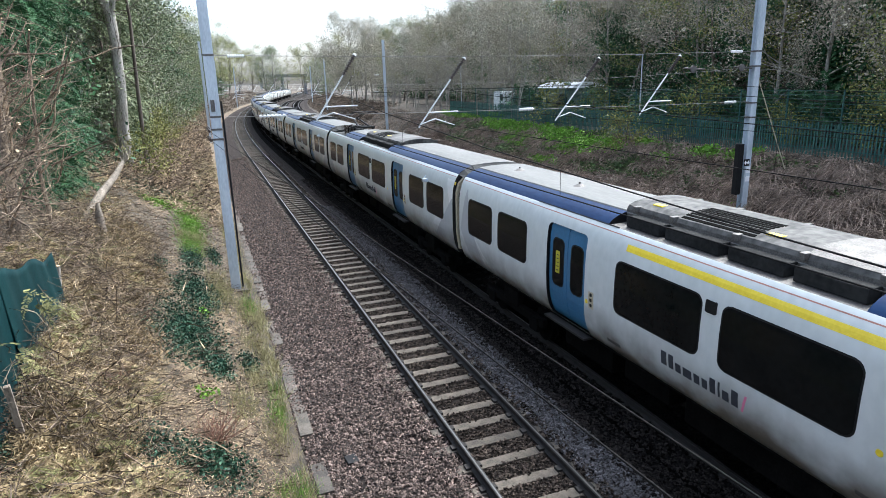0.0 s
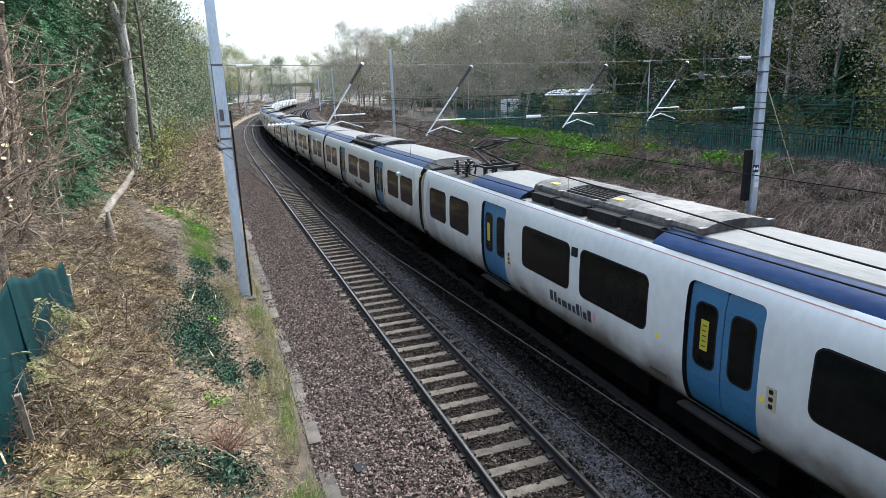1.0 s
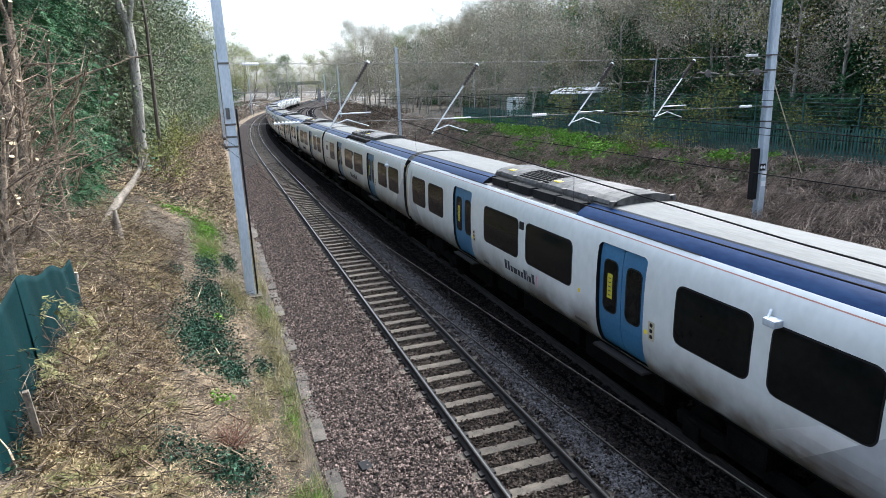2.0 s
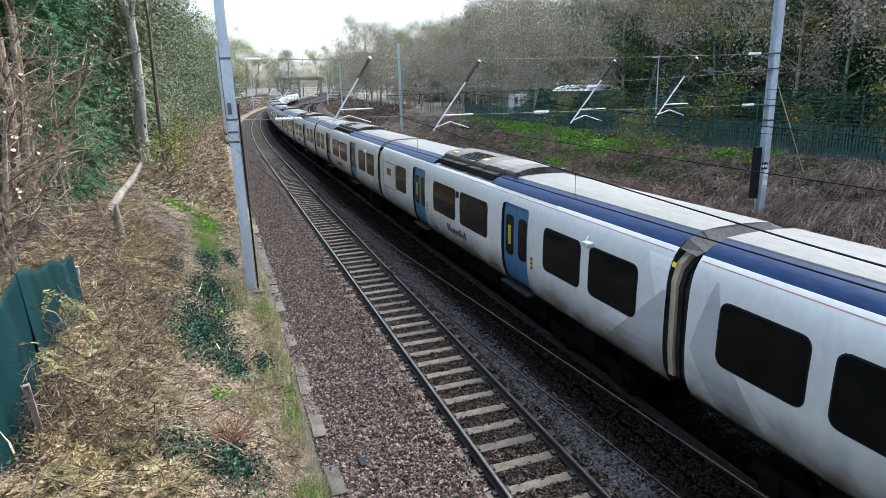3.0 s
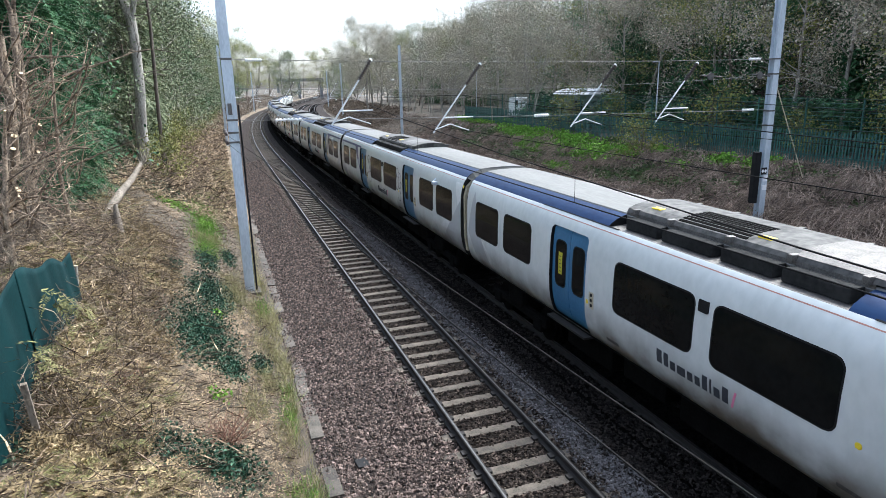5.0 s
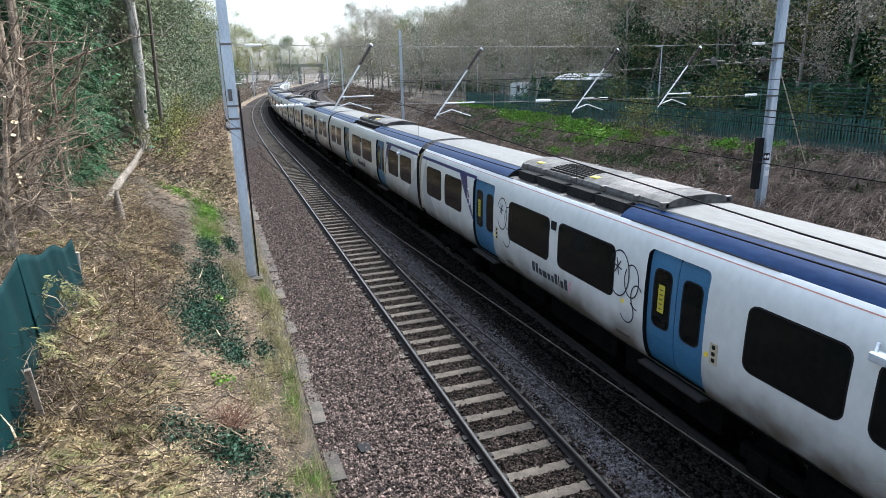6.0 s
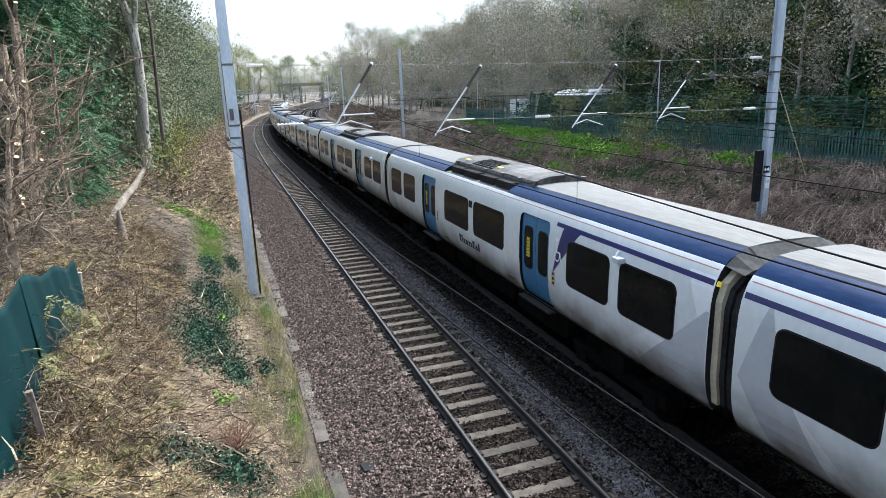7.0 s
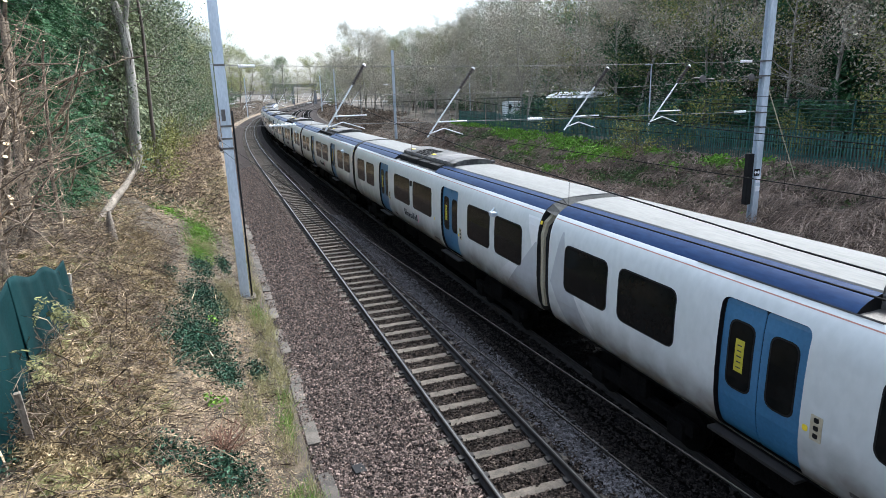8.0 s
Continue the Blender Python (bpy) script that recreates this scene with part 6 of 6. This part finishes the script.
sheeting("green_sheeting", 10.6, 14.2, -3.13, -3.16, 1.3, 3.80, 3.16, 1)
sheeting("green_sheeting", 6.8, 10.7, -3.20, -3.14, 1.3, 3.55, 3.74, 2)
bm = bmesh.new()
box(bm, -0.04, 0.04, -0.04, 0.04, -0.8, 0.30, 0.008)
me_ = bpy.data.meshes.new("stake")
bm.to_mesh(me_)
bm.free()
me_.materials.append(M_DRIFT)
tagged(new("boundary_stake", me_), "short pale concrete stake in the brush", "stake").matrix_basis = pose(-2.82, 9.1, 2.32, 4, -3, 12)
bm = bmesh.new()
box(bm, -0.11, 0.11, -0.13, 0.13, -0.05, 0.03, 0.01)
me_ = bpy.data.meshes.new("marker_plate")
bm.to_mesh(me_)
bm.free()
me_.materials.append(M_BLACK)
tagged(new("marker_plate", me_), "small dark square plate lying on the ballast", "plate").matrix_basis = pose(1.83, 10.1, -0.36, 3, 4, 8)


# ---- far side: fence, netting, shelter, lamp columns ----
M_PALE_GREEN = mat("fence_green", (0.010, 0.058, 0.05), (0.035, 0.11, 0.095), 0.55, 0.1, 4, 30, 0.05, 0.002, per=0.2)
fence = new("palisade_fence")
tagged(fence, "green steel palisade fence along the top of the bank", "fence")
bm = bmesh.new()
box(bm, -0.008, 0.008, -0.034, 0.034, -0.1, 1.62)
bmesh.ops.translate(bm, verts=[v for v in bm.verts if v.co.z > 1 and abs(v.co.y) > 0.02], vec=(0, 0, -0.06))
PALE = bpy.data.meshes.new("pale")
bm.to_mesh(PALE)
bm.free()
PALE.materials.append(M_PALE_GREEN)
FX = 26.6
yy = 18.0
while yy < 58:
    p_ = new("pale", PALE)
    p_.parent = fence
    p_.matrix_basis = pose(FX, yy, float(ground_z(FX, yy)) + random.uniform(-0.03, 0.05), 0, random.uniform(-1.5, 1.5), random.uniform(-8, 8))
    yy += 0.165
for z_ in (0.4, 1.3):
    bm = bmesh.new()
    box(bm, FX + 0.02, FX + 0.06, 18, 68, float(ground_z(FX, 0)) + z_ - 0.03, float(ground_z(FX, 0)) + z_ + 0.03)
    part("fence_rail", bm, M_PALE_GREEN, fence)
far_p = np.arange(58, 68, 0.165)
v_, q_ = rods(np.stack([np.full(len(far_p), FX), far_p, np.full(len(far_p), 2.2)], 1), np.stack([np.full(len(far_p), FX), far_p, np.full(len(far_p), 3.95)], 1), 0.035, 0.03, 4)
big_mesh("far_pale", v_, q_, M_PALE_GREEN, fence)["kind"] = "stuff"

net = new("netting_fence")
tagged(net, "tall dark green mesh fence with wire strands behind the palisade", "fence")
NX = 27.6
for y_ in np.arange(18, 65, 3.0):
    bm = bmesh.new()
    box(bm, NX - 0.03, NX + 0.03, y_ - 0.03, y_ + 0.03, 2.3, 5.35, 0.005)
    part("post", bm, M_PALE_GREEN, net)
zs_ = np.arange(2.5, 5.35, 0.2)
v_, q_ = rods(np.stack([np.full(len(zs_), NX), np.full(len(zs_), 18.0), zs_], 1), np.stack([np.full(len(zs_), NX), np.full(len(zs_), 64.0), zs_], 1), 0.010, 0.010, 4)
big_mesh("strand", v_, q_, M_PALE_GREEN, net)["kind"] = "stuff"
ys_ = np.arange(18, 64, 0.30)
v_, q_ = rods(np.stack([np.full(len(ys_), NX + 0.01), ys_, np.full(len(ys_), 2.4)], 1), np.stack([np.full(len(ys_), NX + 0.01), ys_, np.full(len(ys_), 5.3)], 1), 0.006, 0.006, 3)
big_mesh("mesh_rod", v_, q_, M_PALE_GREEN, net)["kind"] = "stuff"

# low shelter with a pale roof
M_SHELTER = mat("shelter_wall", (0.10, 0.14, 0.13), (0.18, 0.22, 0.20), 0.8, 0, 2, 20, 0.1, 0.004)
sh = new("shelter")
tagged(sh, "small green-grey shelter with a pale curved roof behind the fence", "shelter")
bm = bmesh.new()
box(bm, 29.0, 31.5, 46.0, 51.0, 2.6, 5.45)
part("wall", bm, M_SHELTER, sh)
v_ = []
for i in range(9):
    w = math.pi * (0.12 + 0.76 * i / 8)
    v_ += [(30.2 - 1.75 * math.cos(w), yy_, 5.05 + 0.75 * math.sin(w)) for yy_ in (45.6, 51.4)]
mesh_ob("roof", v_, [(2 * i, 2 * i + 1, 2 * i + 3, 2 * i + 2) for i in range(8)] + [tuple(range(0, 18, 2)), tuple(range(17, 0, -2))], M_WHITE, sh)
bm = bmesh.new()
box(bm, 28.97, 29.0, 47.0, 48.2, 3.9, 4.8)
part("window", bm, M_GLASS, sh)
# stands for a car with a pale blue roof; the white box body is made up
van = new("parked_van")
tagged(van, "car partly hidden by saplings behind the fence, built as a white box", "van")
bm = bmesh.new()
box(bm, 29.5, 30.8, 60, 62.6, 3.0, 4.9, 0.18)
part("body", bm, M_WHITE, van)
bm = bmesh.new()
box(bm, 29.49, 29.52, 60.25, 61.0, 4.1, 4.65, 0.01)
part("window", bm, M_GLASS, van)
for wy_ in (60.5, 62.1):
    w_ = new("wheel", WHEEL)
    w_.parent = van
    w_.matrix_basis = pose(29.62, wy_, 2.95)
for x_, y_, z_ in ((29.5, 38.0, 7.6), (30.5, 74.0, 8.0)):
    lc = new("lamp_column")
    tagged(lc, "thin grey lamp column behind the fence", "lamp column", "lamp columns")
    bm = bmesh.new()
    rod(bm, (x_, y_, 2.4), (x_, y_, z_), 0.06, 0.035)
    part("pole", bm, M_STEEL, lc)
    bm = bmesh.new()
    box(bm, x_ - 0.5, x_ + 0.05, y_ - 0.06, y_ + 0.06, z_ - 0.04, z_ + 0.06, 0.02)
    part("lantern", bm, M_STEEL, lc)

# fittings on the right-hand mast
bm = bmesh.new()
box(bm, 21.35, 21.62, 20.7, 20.95, 1.1, 3.3, 0.03)
part("balance_weight", bm, M_BLACK, RM, "black stack of balance weights")
for z_, w_ in ((1.75, 0.11), (2.15, 0.13)):
    bm = bmesh.new()
    box(bm, 21.9, 22.12, 20.755, 20.775, z_ - w_, z_ + w_)
    part("white_plate", bm, M_WHITE, RM, "small white plate with no writing")
for x_ in (18.7, 21.2):
    bm = bmesh.new()
    bmesh.ops.create_cone(bm, cap_ends=True, segments=16, radius1=0.15, radius2=0.15, depth=0.05, matrix=pose(x_, 20.85, 6.45, 90, 0, 0))
    rod(bm, (x_ - 0.4, 20.9, 6.5), (x_ + 0.6, 20.9, 6.42), 0.03)
    part("tension_pulley", bm, M_STEEL_DK, RM)
bm = bmesh.new()
box(bm, 21.74, 22.04, 20.755, 20.768, 2.32, 2.62)
plate_ = part("diamond_plate", bm, M_BLACK, RM, "black plate with two white diamonds")
for x_ in (21.815, 21.965):
    mesh_ob("diamond", [(x_ - 0.075, 20.75, 2.47), (x_, 20.75, 2.38), (x_ + 0.075, 20.75, 2.47), (x_, 20.75, 2.56)], [(0, 1, 2, 3)], M_WHITE, plate_)
bm = bmesh.new()
box(bm, 0.30, 0.42, 20.72, 20.775, 5.6, 5.95, 0.01)
part("bracket", bm, M_STEEL_DK, LM)
bm = bmesh.new()
rod(bm, (0.62, 20.9, -0.2), (0.62, 20.9, 5.9), 0.03)
part("conduit", bm, M_BLACK, LM, "dark cable conduit")

# overbridge in the distance
# steel grey made paler: distance haze is put into the colour
M_BRIDGE = mat("bridge_steel_hazed", (0.16, 0.16, 0.17), (0.26, 0.26, 0.27), 0.8, 0.1, 1, 8, 0.05, 0.01)
br = new("overbridge")
tagged(br, "road overbridge far down the line, its grey lightened for haze", "bridge")
bm = bmesh.new()
box(bm, 35, 63, 398, 406, 10.2, 11.0, 0.05)
part("deck", bm, M_BRIDGE, br)
bm = bmesh.new()
box(bm, 35, 63, 398, 398.3, 11.0, 11.9)
part("parapet", bm, M_BRIDGE, br)
for x_ in (36, 48.5, 62):
    bm = bmesh.new()
    box(bm, x_ - 0.5, x_ + 0.5, 399, 405, -0.5, 10.2)
    part("pier", bm, M_BRIDGE, br)

# the overbridge on which the camera stands
M_MASONRY = mat("bridge_brick", (0.16, 0.10, 0.08), (0.28, 0.19, 0.15), 0.9, 0, 2, 20, 0.3, 0.01)
ob2 = new("near_overbridge")
tagged(ob2, "brick and concrete overbridge under the viewpoint", "bridge", kind="structure")
bm = bmesh.new()
box(bm, -30, 40, -12, -0.6, 5.05, 5.5)
part("deck", bm, M_KERB, ob2)
bm = bmesh.new()
box(bm, -30, 40, -0.6, -0.25, 5.05, 6.1)
part("parapet", bm, M_MASONRY, ob2)
for x_ in (-4.5, 22.5):
    bm = bmesh.new()
    box(bm, x_ - 0.6, x_ + 0.6, -12, -0.6, -0.5, 5.05)
    part("abutment", bm, M_MASONRY, ob2)


motions()
